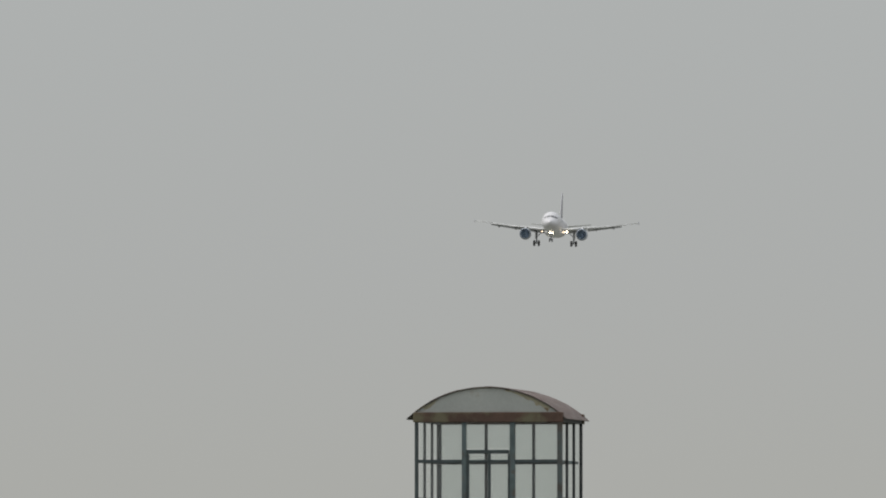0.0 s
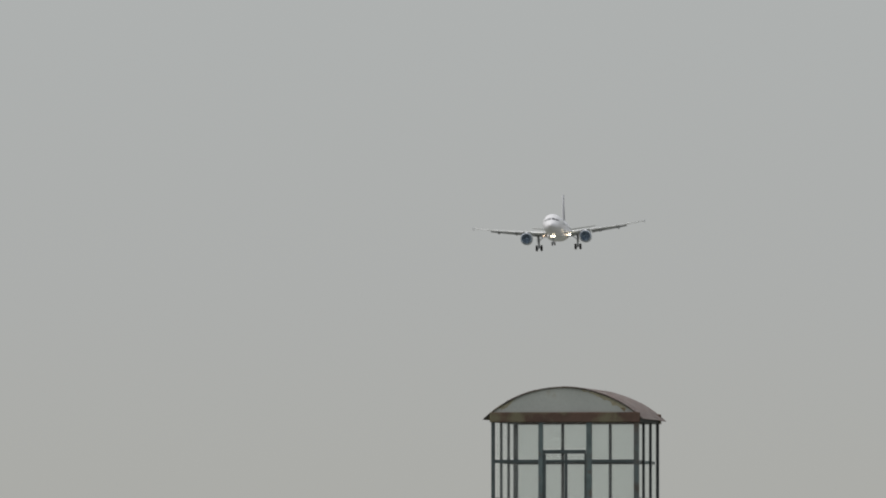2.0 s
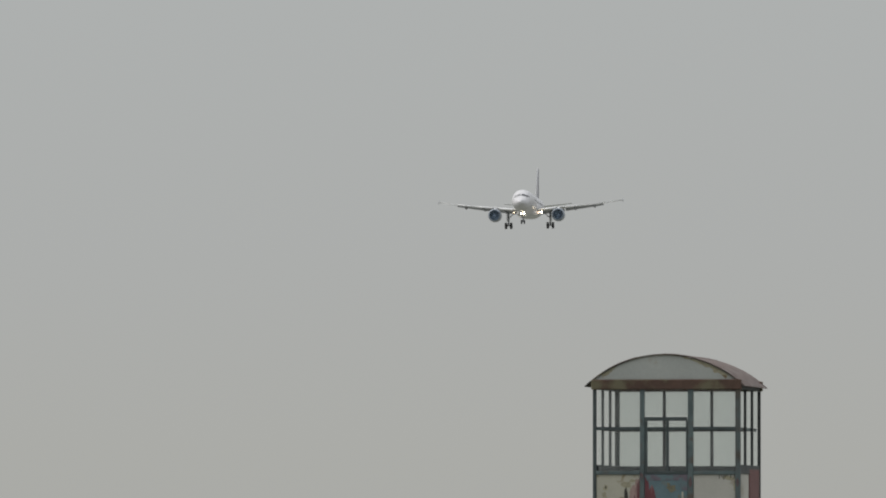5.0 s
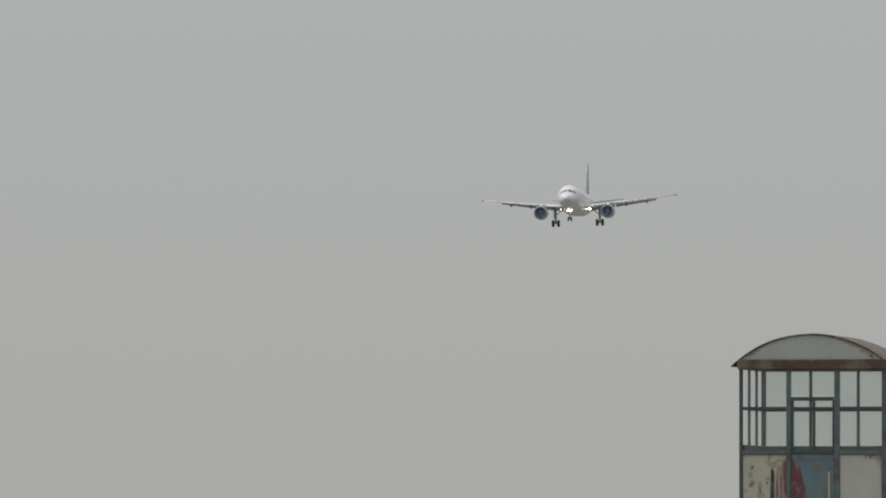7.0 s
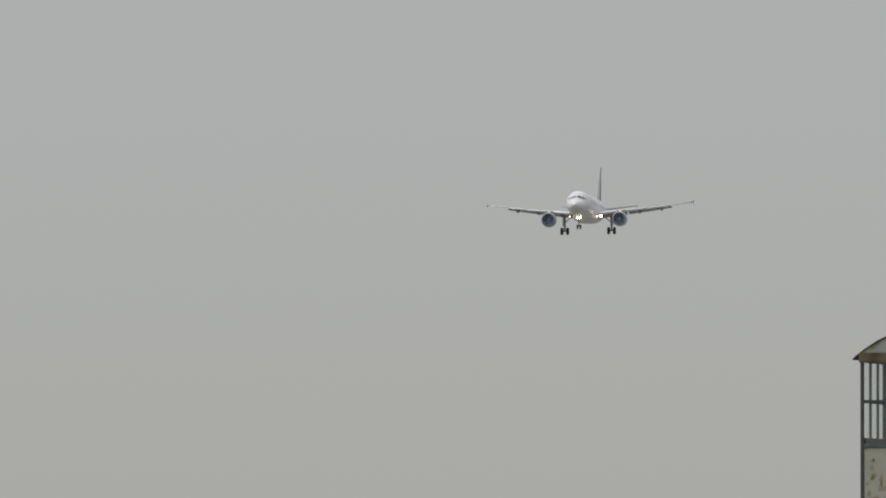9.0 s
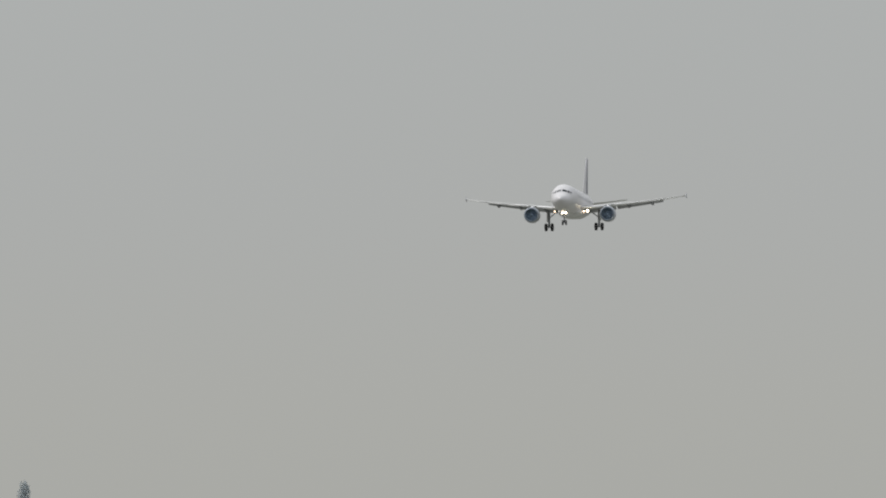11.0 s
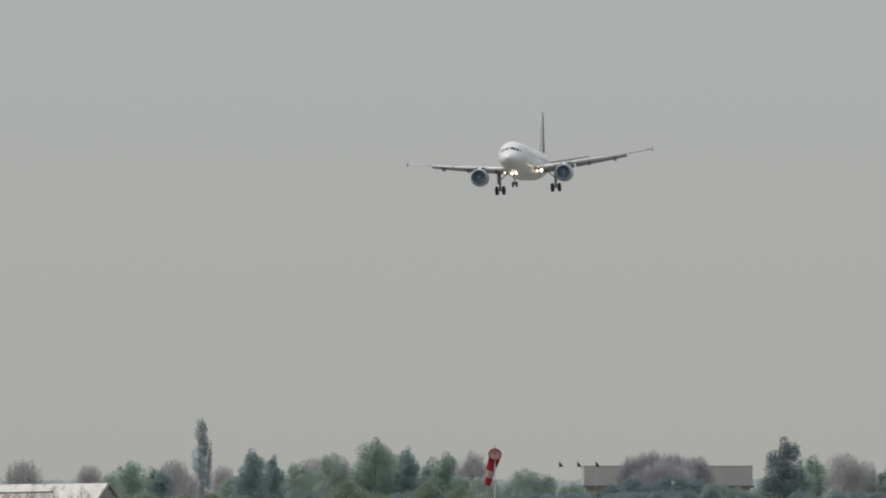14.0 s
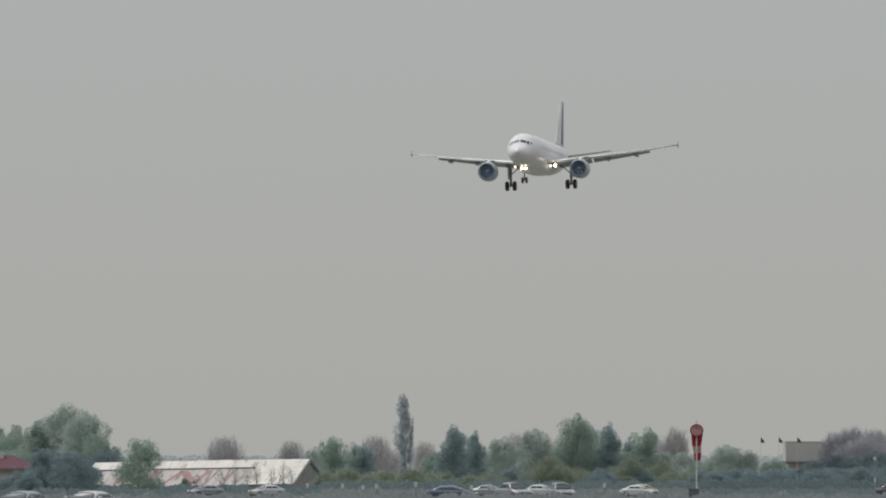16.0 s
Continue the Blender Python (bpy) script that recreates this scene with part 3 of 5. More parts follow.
        part("wingtip_lamp", lathe([(-0.2, 0.03), (-0.05, 0.09), (0.08, 0.09), (0.16, 0.03)], 10, (k * 16.62, y0 - 0.35, z0 + 0.02)), "headlight", w, "clear wingtip lamp cover", True)
        # engine
        ex = k * 5.75
        eng = part("engine", lathe([(0.0, 1.02), (-0.12, 1.09), (-0.5, 1.17), (-1.2, 1.2), (-2.2, 1.14), (-3.2, 0.94), (-3.25, 0.86), (-2.5, 0.86)], 36, (ex, 0, 0), caps=False),
                   "nacelle", plane, "pale grey engine nacelle", True)
        part("inlet_lip", lathe([(-0.12, 1.095), (0.0, 1.03), (0.05, 0.96), (0.02, 0.90), (-0.1, 0.87)], 36, (ex, 0.02, 0), caps=False), "lip", eng, "bright metal inlet ring", True)
        part("inlet_duct", lathe([(-0.08, 0.87), (-0.5, 0.85), (-0.95, 0.86)], 36, (ex, 0.02, 0), caps=False), "duct", eng, smooth=True)
        fan = bmesh.new()
        for i in range(22):
            a = 2 * math.pi * i / 22
            pts = []
            for r, tw in ((0.26, 0.15), (0.55, 0.32), (0.85, 0.5)):
                for sgn in (-1, 1):
                    b = a + sgn * 0.11 * (0.3 / r + 0.5)
                    pts.append(Vector((ex + r * math.sin(b), -0.52 - sgn * tw * 0.2, r * math.cos(b))))
            v = [fan.verts.new(p) for p in pts]
            fan.faces.new((v[0], v[1], v[3], v[2])), fan.faces.new((v[2], v[3], v[5], v[4]))
        lathe([(-0.68, 0.86), (-0.69, 0.1)], 28, (ex, 0, 0), bm=fan)
        part("fan", fan, "fan", eng, "dark fan blades")
        part("spinner", lathe([(-0.6, 0.25), (-0.45, 0.22), (-0.28, 0.11), (-0.2, 0.02)], 18, (ex, 0, 0)), "fan", eng, smooth=True)
        part("core_nozzle", lathe([(-2.6, 0.62), (-3.3, 0.58), (-4.1, 0.42), (-4.7, 0.05)], 24, (ex, 0, 0)), "gear", eng, smooth=True)
        part("pylon", loft([[Vector((ex + k * sx * 0.16, y, z)) for sx, z in ((-1, a), (1, a), (1, b), (-1, b))] for y, a, b in
                            ((-0.8, 1.08, 1.14), (-1.6, 1.0, 1.38), (-3.4, 0.8, 1.52), (-5.0, 0.9, 1.40))]), "wing_grey", eng)
        # main gear
        gx, gy = k * 3.795, 11.2 - 17.7
        gear = part("main_gear", tube((gx, gy, 0.95), (gx, gy, -1.5), 0.19, 0.15, 12), "gear", plane, "grey main landing gear leg")
        tube((gx, gy, -0.2), (gx - k * 1.3, gy + 0.1, 0.85), 0.07, n=8, bm=(b := bmesh.new()))
        part("side_brace", b, "gear", gear)
        part("axle", tube((gx - 0.62, gy, -1.55), (gx + 0.62, gy, -1.55), 0.09), "gear", gear)
        part("gear_door", box(0.05, 1.1, 1.5, (gx + k * 0.28, gy - 0.05, 0.05), 0.01), "wing_grey", gear)
        part("torque_link", box(0.12, 0.5, 0.1, (gx, gy - 0.3, -0.75), 0.02), "gear", gear)
        for d in (-0.465, 0.465):
            wheel(gear, "wheel", (gx + d, gy, -1.55), 0.585, 0.42)
        # stabiliser
        rings = []
        for lat, le, ch, th, z in ((0.5, 30.6, 4.3, 0.28, 0.72), (1.6, 31.3, 3.7, 0.24, 0.84), (6.2, 34.2, 1.7, 0.10, 1.48)):
            rings.append(airfoil(lat, k, le, ch, th, z))
        part("tailplane", loft(rings), "wing_grey", plane, "grey horizontal tail", True)
        # landing lamps in the wing roots
        for lat, r, mt in (((2.15, 0.13, "lamp_small"), (2.68, 0.17, "lamp")) if k < 0 else ((2.3, 0.10, "lamp_small"),)):
            q = wing_at(lat)
            part("landing_light", lathe([(-0.1, r * 0.6), (0.0, r), (0.05, r * 0.8), (0.08, r * 0.3)], 14, (k * lat, 11.2 - q[1] + 0.25, CL + q[4] - 0.62)), mt, w, "glowing warm landing light")
    # fin
    rings = []
    for z, le, ch, th in ((1.75, 28.6, 7.0, 0.40), (2.6, 29.9, 5.8, 0.36), (5.2, 31.9, 4.3, 0.26), (7.9, 34.2, 2.45, 0.15)):
        sec = airfoil(0, 1, le, ch, th, 0)
        rings.append([Vector((p.z - CL, p.y, CL + z)) for p in sec])
    fin = part("tail_fin", loft(rings), "white_paint", plane, "white tail fin with dark grey rudder", True)
    part("rudder", loft([[Vector((x, 11.2 - s, CL + z)) for x, s in ((-t, a), (t, a), (t * 0.3, b), (-t * 0.3, b))]
                         for z, a, b, t in ((2.4, 33.9, 35.6, 0.26), (7.86, 35.7, 36.62, 0.12))]), "fin_paint", fin, "dark grey rudder")
    # nose gear
    ny = 11.2 - 5.07
    ng = part("nose_gear", tube((0, ny, 0.4), (0, ny + 0.1, -1.62), 0.13, 0.10, 10), "gear", plane, "grey nose landing gear leg")
    part("axle", tube((-0.3, ny + 0.1, -1.66), (0.3, ny + 0.1, -1.66), 0.06), "gear", ng)
    part("drag_brace", tube((0, ny, -0.5), (0, ny + 1.3, 0.3), 0.05), "gear", ng)
    for d in (-0.25, 0.25):
        wheel(ng, "wheel", (d, ny + 0.1, -1.66), 0.385, 0.23)
        part("nose_gear_door", box(0.04, 1.5, 0.5, (d * 1.8, ny - 0.3, -0.42), 0.01), "white_paint", ng)
        part("taxi_light", lathe([(-0.1, 0.08), (0.0, 0.122), (0.05, 0.10), (0.08, 0.045)], 14, (d * 1.0, ny + 0.3, -0.2)), "lamp", ng, "glowing warm nose gear light")
    return plane


PLANE = build_plane()


# ---- lookout tower with a glazed cabin ----
def build_tower():
    W, D = 2.40, 2.40
    Z0 = 3.15          # cabin floor
    SILL = Z0 + 0.97
    EAVE = SILL + 1.36  # underside of the rusty beam
    BEAM = 0.165
    # origin: middle of the front wall at ground level
    t = thing("lookout_tower", TOWER_POSE, "rusty steel lookout tower with glazed cabin and arched roof", "tower")

    def bar(name, x0, x1, z0, z1, y, mat, th=0.05, label="", bev=0.006):
        return part(name, box(x1 - x0, th, z1 - z0, ((x0 + x1) / 2, y, (z0 + z1) / 2), bev), mat, t, label)

    h = W / 2
    # legs under the cabin
    for x in (-h + 0.05, h - 0.05):
        for y in (0.05, D - 0.05):
            part("leg", box(0.12, 0.12, Z0, (x, y, Z0 / 2), 0.01), "dark_steel", t)
    part("platform", box(W + 0.1, D + 0.1, 0.12, (0, D / 2, Z0 - 0.05), 0.01), "dark_steel", t)
    # corner posts
    for x, y, w, mt in ((-h, 0, 0.06, "teal_dark"), (h, 0, 0.085, "post_rust"), (-h, D, 0.075, "dark_steel"), (h, D, 0.05, "dark_steel")):
        part("corner_post", box(w, w, EAVE - Z0, (x - math.copysign(w / 2 - 0.03, x), y, (EAVE + Z0) / 2), 0.008), mt, t)
    third = W / 3
    # front wall: uprights, rails, door
    bar("upright", -h + third - 0.045, -h + third + 0.03, Z0, EAVE, 0, "teal_steel", 0.07, "teal steel door jamb")
    bar("upright", h - third - 0.045, h - third + 0.045, Z0, EAVE, 0, "teal_steel", 0.07, "teal steel door jamb")
    bar("rail", -h + 0.031, -h + third - 0.047, EAVE - 0.672, EAVE - 0.615, 0, "teal_dark")
    bar("rail", h - third + 0.047, h - 0.055, EAVE - 0.672, EAVE - 0.615, 0, "teal_dark")
    bar("lintel", -h + third + 0.037, h - third - 0.057, EAVE - 0.52, EAVE - 0.455, 0, "teal_dark", 0.06)
    bar("sill", -h + 0.031, -h + third - 0.047, SILL - 0.045, SILL + 0.015, -0.01, "teal_steel", 0.07)
    bar("sill", h - third + 0.047, h - 0.055, SILL - 0.045, SILL + 0.015, -0.01, "teal_steel", 0.07)
    bar("wall_panel", -h + 0.031, -h + third - 0.047, Z0, SILL - 0.047, 0, "cream", 0.03, "cream sheet panel with rust spots")
    bar("wall_panel", h - third + 0.047, h - 0.055, Z0, SILL - 0.047, 0, "pale_panel", 0.03, "pale grey sheet panel streaked with rust")
    # rust blots, rubbed paint, drips and a slot on the front panels
    rr = random.Random(5)

    def blot(name, parent, cx, cz, rx, rz, mat, y=-0.0185, label="", jag=0.35):
        """A flat stain with a ragged outline."""
        bm = bmesh.new()
        pts = []
        for q in range(16):
            a = 2 * math.pi * q / 16
            k = 1 + rr.uniform(-jag, jag)
            pts.append((cx + rx * k * math.cos(a), y, cz + rz * k * math.sin(a)))
        bm.faces.new([bm.verts.new(p) for p in pts])
        return part(name, bm, mat, parent, label)

    def smear(name, parent, x0, x1, tops, bot, mat, y=-0.0185, label=""):
        """A patch of paint with an uneven top and straight sides."""
        n = len(tops) - 1
        bm = bmesh.new()
        pts = [(x0 + (x1 - x0) * q / n, z) for q, z in enumerate(tops)]
        low = [(x0 + (x1 - x0) * q / 6, bot + rr.uniform(0, 0.015)) for q in range(6, -1, -1)]
        bm.faces.new([bm.verts.new((x, y, z)) for x, z in pts + low])
        return part(name, bm, mat, parent, label)

    px0 = -h + 0.031
    for dx, dz, rx, rz in ((0.15, 0.22, 0.035, 0.045), (0.13, 0.34, 0.04, 0.05), (0.50, 0.17, 0.075, 0.055), (0.29, 0.53, 0.035, 0.09),
                           (0.40, 0.46, 0.016, 0.03), (0.27, 0.66, 0.03, 0.07), (0.60, 0.10, 0.05, 0.03), (0.08, 0.75, 0.03, 0.05), (0.62, 0.88, 0.07, 0.05)):
        blot("rust_stain", t, px0 + dx, SILL - 0.047 - dz, rx, rz, "ochre_stain", label="ochre rust stain")
    for dx, dz, rx, rz in ((0.155, 0.21, 0.012, 0.022), (0.29, 0.60, 0.010, 0.03), (0.41, 0.47, 0.008, 0.022)):
        blot("rust_spot", t, px0 + dx, SILL - 0.047 - dz, rx, rz, "edge_rust", -0.0205, "dark rust spot")
    xr = -h + third - 0.047
    smear("rubbed_paint", t, xr - 0.175, xr - 0.003, [SILL - z for z in (0.40, 0.30, 0.26, 0.20, 0.23, 0.13, 0.10, 0.16, 0.09)], Z0 + 0.02, "pink_smear", label="rubbed pinkish paint")
    for dx, w, top, ln in ((0.150, 0.009, 0.45, 0.30), (0.085, 0.010, 0.38, 0.4), (0.040, 0.008, 0.17, 0.30), (0.016, 0.010, 0.11, 0.6)):
        smear("paint_streak", t, xr - dx - w, xr - dx + w, [SILL - top - 0.03, SILL - top, SILL - top - 0.05], SILL - top - ln, "red_paint", -0.0205, "smeared dull red paint streak")
    part("slot", loft([[Vector((xr - 0.225 + x, -0.016 + d, z)) for x, z in ((-0.045, Z0 + 0.03), (0.03, Z0 + 0.03), (0.028, SILL - 0.38), (0.0, SILL - 0.25), (-0.028, SILL - 0.30), (-0.035, SILL - 0.5))]
                       for d in (-0.008, 0.006)]), "edge_rust", t, "dark rusted slot")
    px1 = h - third + 0.047
    for dx, ln in ((0.432, 0.075), (0.470, 0.05), (0.505, 0.085), (0.535, 0.04), (0.565, 0.03), (0.62, 0.06), (0.68, 0.075)):
        smear("rust_drip", t, px1 + dx - 0.007, px1 + dx + 0.007, [SILL - 0.048] * 3, SILL - 0.05 - ln, "edge_rust", -0.0175, "dark rust drip below the sill")
    blot("rust_stain", t, px1 + 0.69, SILL - 0.22, 0.022, 0.10, "ochre_stain", -0.0175, "ochre rust stain")
    blot("rust_stain", t, px1 + 0.58, SILL - 0.10, 0.10, 0.035, "ochre_stain", -0.0165, "ochre rust stain")
    for jx, z0, z1 in ((-h + third - 0.0075, SILL - 0.17, SILL + 0.03), (h - third, SILL - 0.26, SILL - 0.09), (h - 0.013, SILL - 0.24, SILL - 0.12)):
        blot("worn_paint", t, jx, (z0 + z1) / 2, 0.026, (z1 - z0) / 2, "post_wear", -0.046, "worn reddish paint on the post", 0.25)
    # door leaf
    dx0, dx1 = -h + third + 0.033, h - third - 0.048
    door = bar("door", dx0, dx1, Z0 + 0.02, SILL - 0.04, 0.0, "blue_door", 0.035, "blue door with dull red patches and rust")
    xm = (dx0 + dx1) / 2

    def dbar(name, x0, x1, z0, z1, mat="teal_dark", th=0.045, y=0.0):
        return part(name, box(x1 - x0, th, z1 - z0, ((x0 + x1) / 2, y, (z0 + z1) / 2), 0.005), mat, door)

    dbar("stile", dx0, dx0 + 0.045, SILL - 0.04, EAVE - 0.522)
    dbar("stile", dx1 - 0.03, dx1, SILL - 0.04, EAVE - 0.522)
    dbar("mullion", xm + 0.0, xm + 0.045, SILL, EAVE - 0.522)
    dbar("door_rail", dx0 + 0.047, dx1 - 0.032, EAVE - 0.665, EAVE - 0.62)
    dbar("door_rail", dx0 + 0.047, dx1 - 0.032, SILL - 0.038, SILL + 0.01, th=0.06)
    dy = -0.0225
    smear("purplish_patch", door, dx0 + 0.004, dx1 - 0.004, [SILL - 0.045] * 5, SILL - 0.15, "purple_wear", dy, "worn purplish paint along the door's top")
    smear("purplish_patch", door, dx1 - 0.12, dx1 - 0.004, [SILL - 0.14] * 3, SILL - 0.31, "purple_wear", dy - 0.001, "worn purplish paint")
    smear("red_patch", door, dx0 + 0.006, dx0 + 0.075, [SILL - z for z in (0.10, 0.08, 0.16, 0.13, 0.22)], Z0 + 0.04, "red_paint", dy - 0.003, "worn dull red paint patch")
    smear("red_patch", door, dx0 + 0.05, dx0 + 0.235, [SILL - z for z in (0.36, 0.30, 0.27, 0.21, 0.24, 0.31, 0.42, 0.50, 0.62)], Z0 + 0.06, "red_paint", dy - 0.002, "worn dull red paint patch")
    for q in range(5):
        blot("bare_spot", door, dx0 + 0.06 + 0.036 * q, SILL - 0.42 - rr.uniform(0, 0.35), rr.uniform(0.008, 0.016), rr.uniform(0.02, 0.06), "blue_door", dy - 0.005)
    blot("rust_stain", door, dx0 + 0.45, SILL - 0.27, 0.075, 0.055, "door_stain", dy - 0.001, "ochre rust stain")
    blot("rust_stain", door, dx0 + 0.40, SILL - 0.21, 0.03, 0.035, "door_stain", dy - 0.002, "ochre rust stain")
    blot("rust_stain", door, dx1 - 0.14, SILL - 0.55, 0.045, 0.20, "door_stain", dy - 0.001, "ochre rust stain")
    part("edge_strip", box(0.030, 0.014, 0.62, (dx1 - 0.085, -0.026, Z0 + 0.33), 0.004), "cream", door, "cream edge strip")
    # back wall and sides
    for i in (1, 2):
        x = -h + third * i
        bar("upright", x - 0.025, x + 0.025, SILL, EAVE, D, "dark_steel")
        for sx, mt in ((-h, "dark_steel"), (h, "dark_steel")):
            part("upright", box(0.045, 0.032, EAVE - SILL, (sx - math.copysign(0.01, sx), D * i / 3, (SILL + EAVE) / 2), 0.006), mt, t)
    bar("rail", -h + 0.03, h - 0.06, EAVE - 0.665, EAVE - 0.625, D + 0.027, "dark_steel", 0.03)
    # back sill raised and darkened to stand for the shaded inner wall
    bar("sill", -h + 0.035, h - 0.06, SILL - 0.03, SILL + 0.12, D, "dark_steel", 0.08, "back sill darkened for the shade on the inner wall")
    bar("wall_panel", -h + 0.08, h - 0.05, Z0, SILL - 0.03, D, "pale_panel", 0.03)
    for sx in (-h, h):
        part("rail", box(0.03, D - 0.15, 0.05, (sx - math.copysign(0.05, sx), D / 2, EAVE - 0.645), 0.005), "teal_steel" if sx > 0 else "dark_steel", t)
        # side sills likewise: tall and dark for the panels' shaded inside
        part("sill", box(0.06, D - 0.15, 0.15, (sx - math.copysign(0.02, sx), D / 2, SILL + 0.045), 0.006), "dark_steel", t)
    part("wall_panel", box(0.03, D - 0.12, SILL - Z0 - 0.006, (-h + 0.03, D / 2, (SILL + Z0) / 2), 0.004), "cream", t)
    part("wall_panel", box(0.03, D * 0.44, SILL - Z0 - 0.006, (h - 0.02, D * 0.27, (SILL + Z0) / 2), 0.004), "pale_panel", t, "pale side panel")
    part("wall_panel", box(0.034, D * 0.46, SILL - Z0 + 0.05, (h - 0.005, D * 0.735, (SILL + Z0) / 2 + 0.03), 0.004), "maroon", t, "dark red side panel")
    # panes
    def pane(x0, x1, z0, z1, y):
        p = part("pane", box(x1 - x0, 0.006, z1 - z0, ((x0 + x1) / 2, y, (z0 + z1) / 2)), "dusty", t, "dusty greenish window pane")
        p.visible_shadow = False

    mid = EAVE - 0.64
    for x0, x1 in ((-h + 0.05, -h + third - 0.06), (h - third + 0.047, h - 0.07)):
        pane(x0, x1, mid + 0.037, EAVE, 0.012), pane(x0, x1, SILL + 0.015, mid - 0.042, 0.012)
    pane(dx0, dx1, EAVE - 0.433, EAVE, 0.012)
    for x0, x1 in ((dx0 + 0.047, xm - 0.012), (xm + 0.057, dx1 - 0.032)):
        pane(x0, x1, EAVE - 0.618, EAVE - 0.532, 0.01), pane(x0, x1, SILL + 0.012, EAVE - 0.667, 0.01)
    for i in range(3):
        x0, x1 = -h + third * i + 0.03, -h + third * (i + 1) - 0.03
        pane(x0, x1, SILL + 0.1, mid - 0.03, D), pane(x0, x1, mid + 0.03, EAVE, D)
    # rusty ring beam
    part("ring_beam", box(W + 0.10, 0.10, BEAM, (0, -0.02, EAVE + BEAM / 2), 0.012), "rust", t, "rusty brown front beam")
    part("ring_beam", box(W + 0.10, 0.10, BEAM, (0, D + 0.02, EAVE + BEAM / 2), 0.012), "rust", t)
    for sx in (-1, 1):
        part("ring_beam", box(0.08, D - 0.08, BEAM * 0.7, (sx * (h - 0.02), D / 2, EAVE + BEAM * 0.35), 0.01), "dark_steel", t)
    # arched roof
    R, half, rise, shift = 1.93, 1.315, 0.540, -0.03
    zc = EAVE + BEAM - 0.13 + rise - R
    amax = math.asin(half / R)

    def arc(r, a):
        return shift + r * math.sin(a), zc + r * math.cos(a)

    for i in range(6):
        a0, a1 = -amax + 2 * amax * i / 6, -amax + 2 * amax * (i + 1) / 6
        lift = 0.004 * (i % 2)
        rings = []
        for y in (-0.05, D + 0.20):
            up = [(x, y, z) for x, z in (arc(R + lift + 0.012, a0 - 0.01 + (a1 - a0 + 0.02) * j / 6) for j in range(7))]
            dn = [(x, y, z) for x, z in (arc(R + lift, a0 - 0.01 + (a1 - a0 + 0.02) * j / 6) for j in range(7))]
            rings.append([Vector(p) for p in up + dn[::-1]])
        part("roof_sheet", loft(rings), "edge_rust" if i == 0 else "rust_roof", t, "rusted curved roof sheet")
    for y in (0.0, D):
        pts = [arc(R - 0.012, -amax * 0.90 + 2 * amax * 0.90 * j / 20) for j in range(21)]
        zb = EAVE + BEAM
        pts = [(x, max(z, zb + 0.002)) for x, z in pts]
        rings = [[Vector((x, y + d, z)) for x, z in pts] + [Vector((pts[-1][0], y + d, zb + 0.001)), Vector((pts[0][0], y + d, zb + 0.001))] for d in (-0.012, 0.012)]
        part("gable_sheet", loft(rings), "gable", t, "pale weathered arched gable sheet")
        edge = bmesh.new()
        loft([[Vector((arc(R - 0.008, a)[0], y - 0.045, arc(R - 0.008, a)[1])), Vector((arc(R - 0.008, a)[0], y - 0.02, arc(R - 0.008, a)[1])),
               Vector((arc(R - 0.002, a)[0], y - 0.02, arc(R - 0.002, a)[1])), Vector((arc(R - 0.002, a)[0], y - 0.045, arc(R - 0.002, a)[1]))]
              for a in [-amax + 2 * amax * j / 24 for j in range(25)]], bm=edge)
        part("arch_trim", edge, "edge_rust", t, "dark rusted arch edge")
    # rust creeping in from the gable's corners
    zb = EAVE + BEAM + 0.003
    for sgn, a0, a1, deep in ((1, 0.16, 0.585, 0.12), (-1, 0.43, 0.585, 0.09)):
        bm, n = bmesh.new(), 14
        up = [arc(R - 0.016, sgn * (a0 + (a1 - a0) * q / n)) for q in range(n + 1)]
        dn = [(x - sgn * deep * 0.5 * rr.uniform(0.1, 1.0) * q / n, max(zb, z - deep * (0.15 + 0.85 * q / n) * rr.uniform(0.5, 1.1))) for q, (x, z) in enumerate(up)]
        bm.faces.new([bm.verts.new((x, -0.0145, max(z, zb + 0.002))) for x, z in up + dn[::-1]])
        part("gable_rust", bm, "ochre_stain", t, "ochre rust along the gable's edge")
    return t


TOWER_POSE = pose(16.225, 223.0, 0.0, 0, 0, -12.7)
build_tower()



# ---- trees ----
def leaf_mesh(name, pts, sizes, rng, mat, face):
    """Small leaf clumps, one three-cornered blade each, that face roughly along the given directions."""
    n = len(pts)
    nrm = rng.normal(size=(n, 3)) * 0.42 + face
    nrm /= np.linalg.norm(nrm, axis=1)[:, None]
    a = np.cross(nrm, rng.normal(size=(n, 3)))
    a /= np.linalg.norm(a, axis=1)[:, None]
    b = np.cross(nrm, a)
    s = sizes[:, None]
    v = np.stack([pts - a * s - b * s * 0.4, pts + a * s - b * s * 0.4, pts + b * s * 0.8], 1).reshape(-1, 3)
    f = np.arange(3 * n).reshape(-1, 3)
    me = bpy.data.meshes.new(name)
    me.from_pydata(v.tolist(), [], f.tolist())
    me.materials.append(M[mat])
    return me


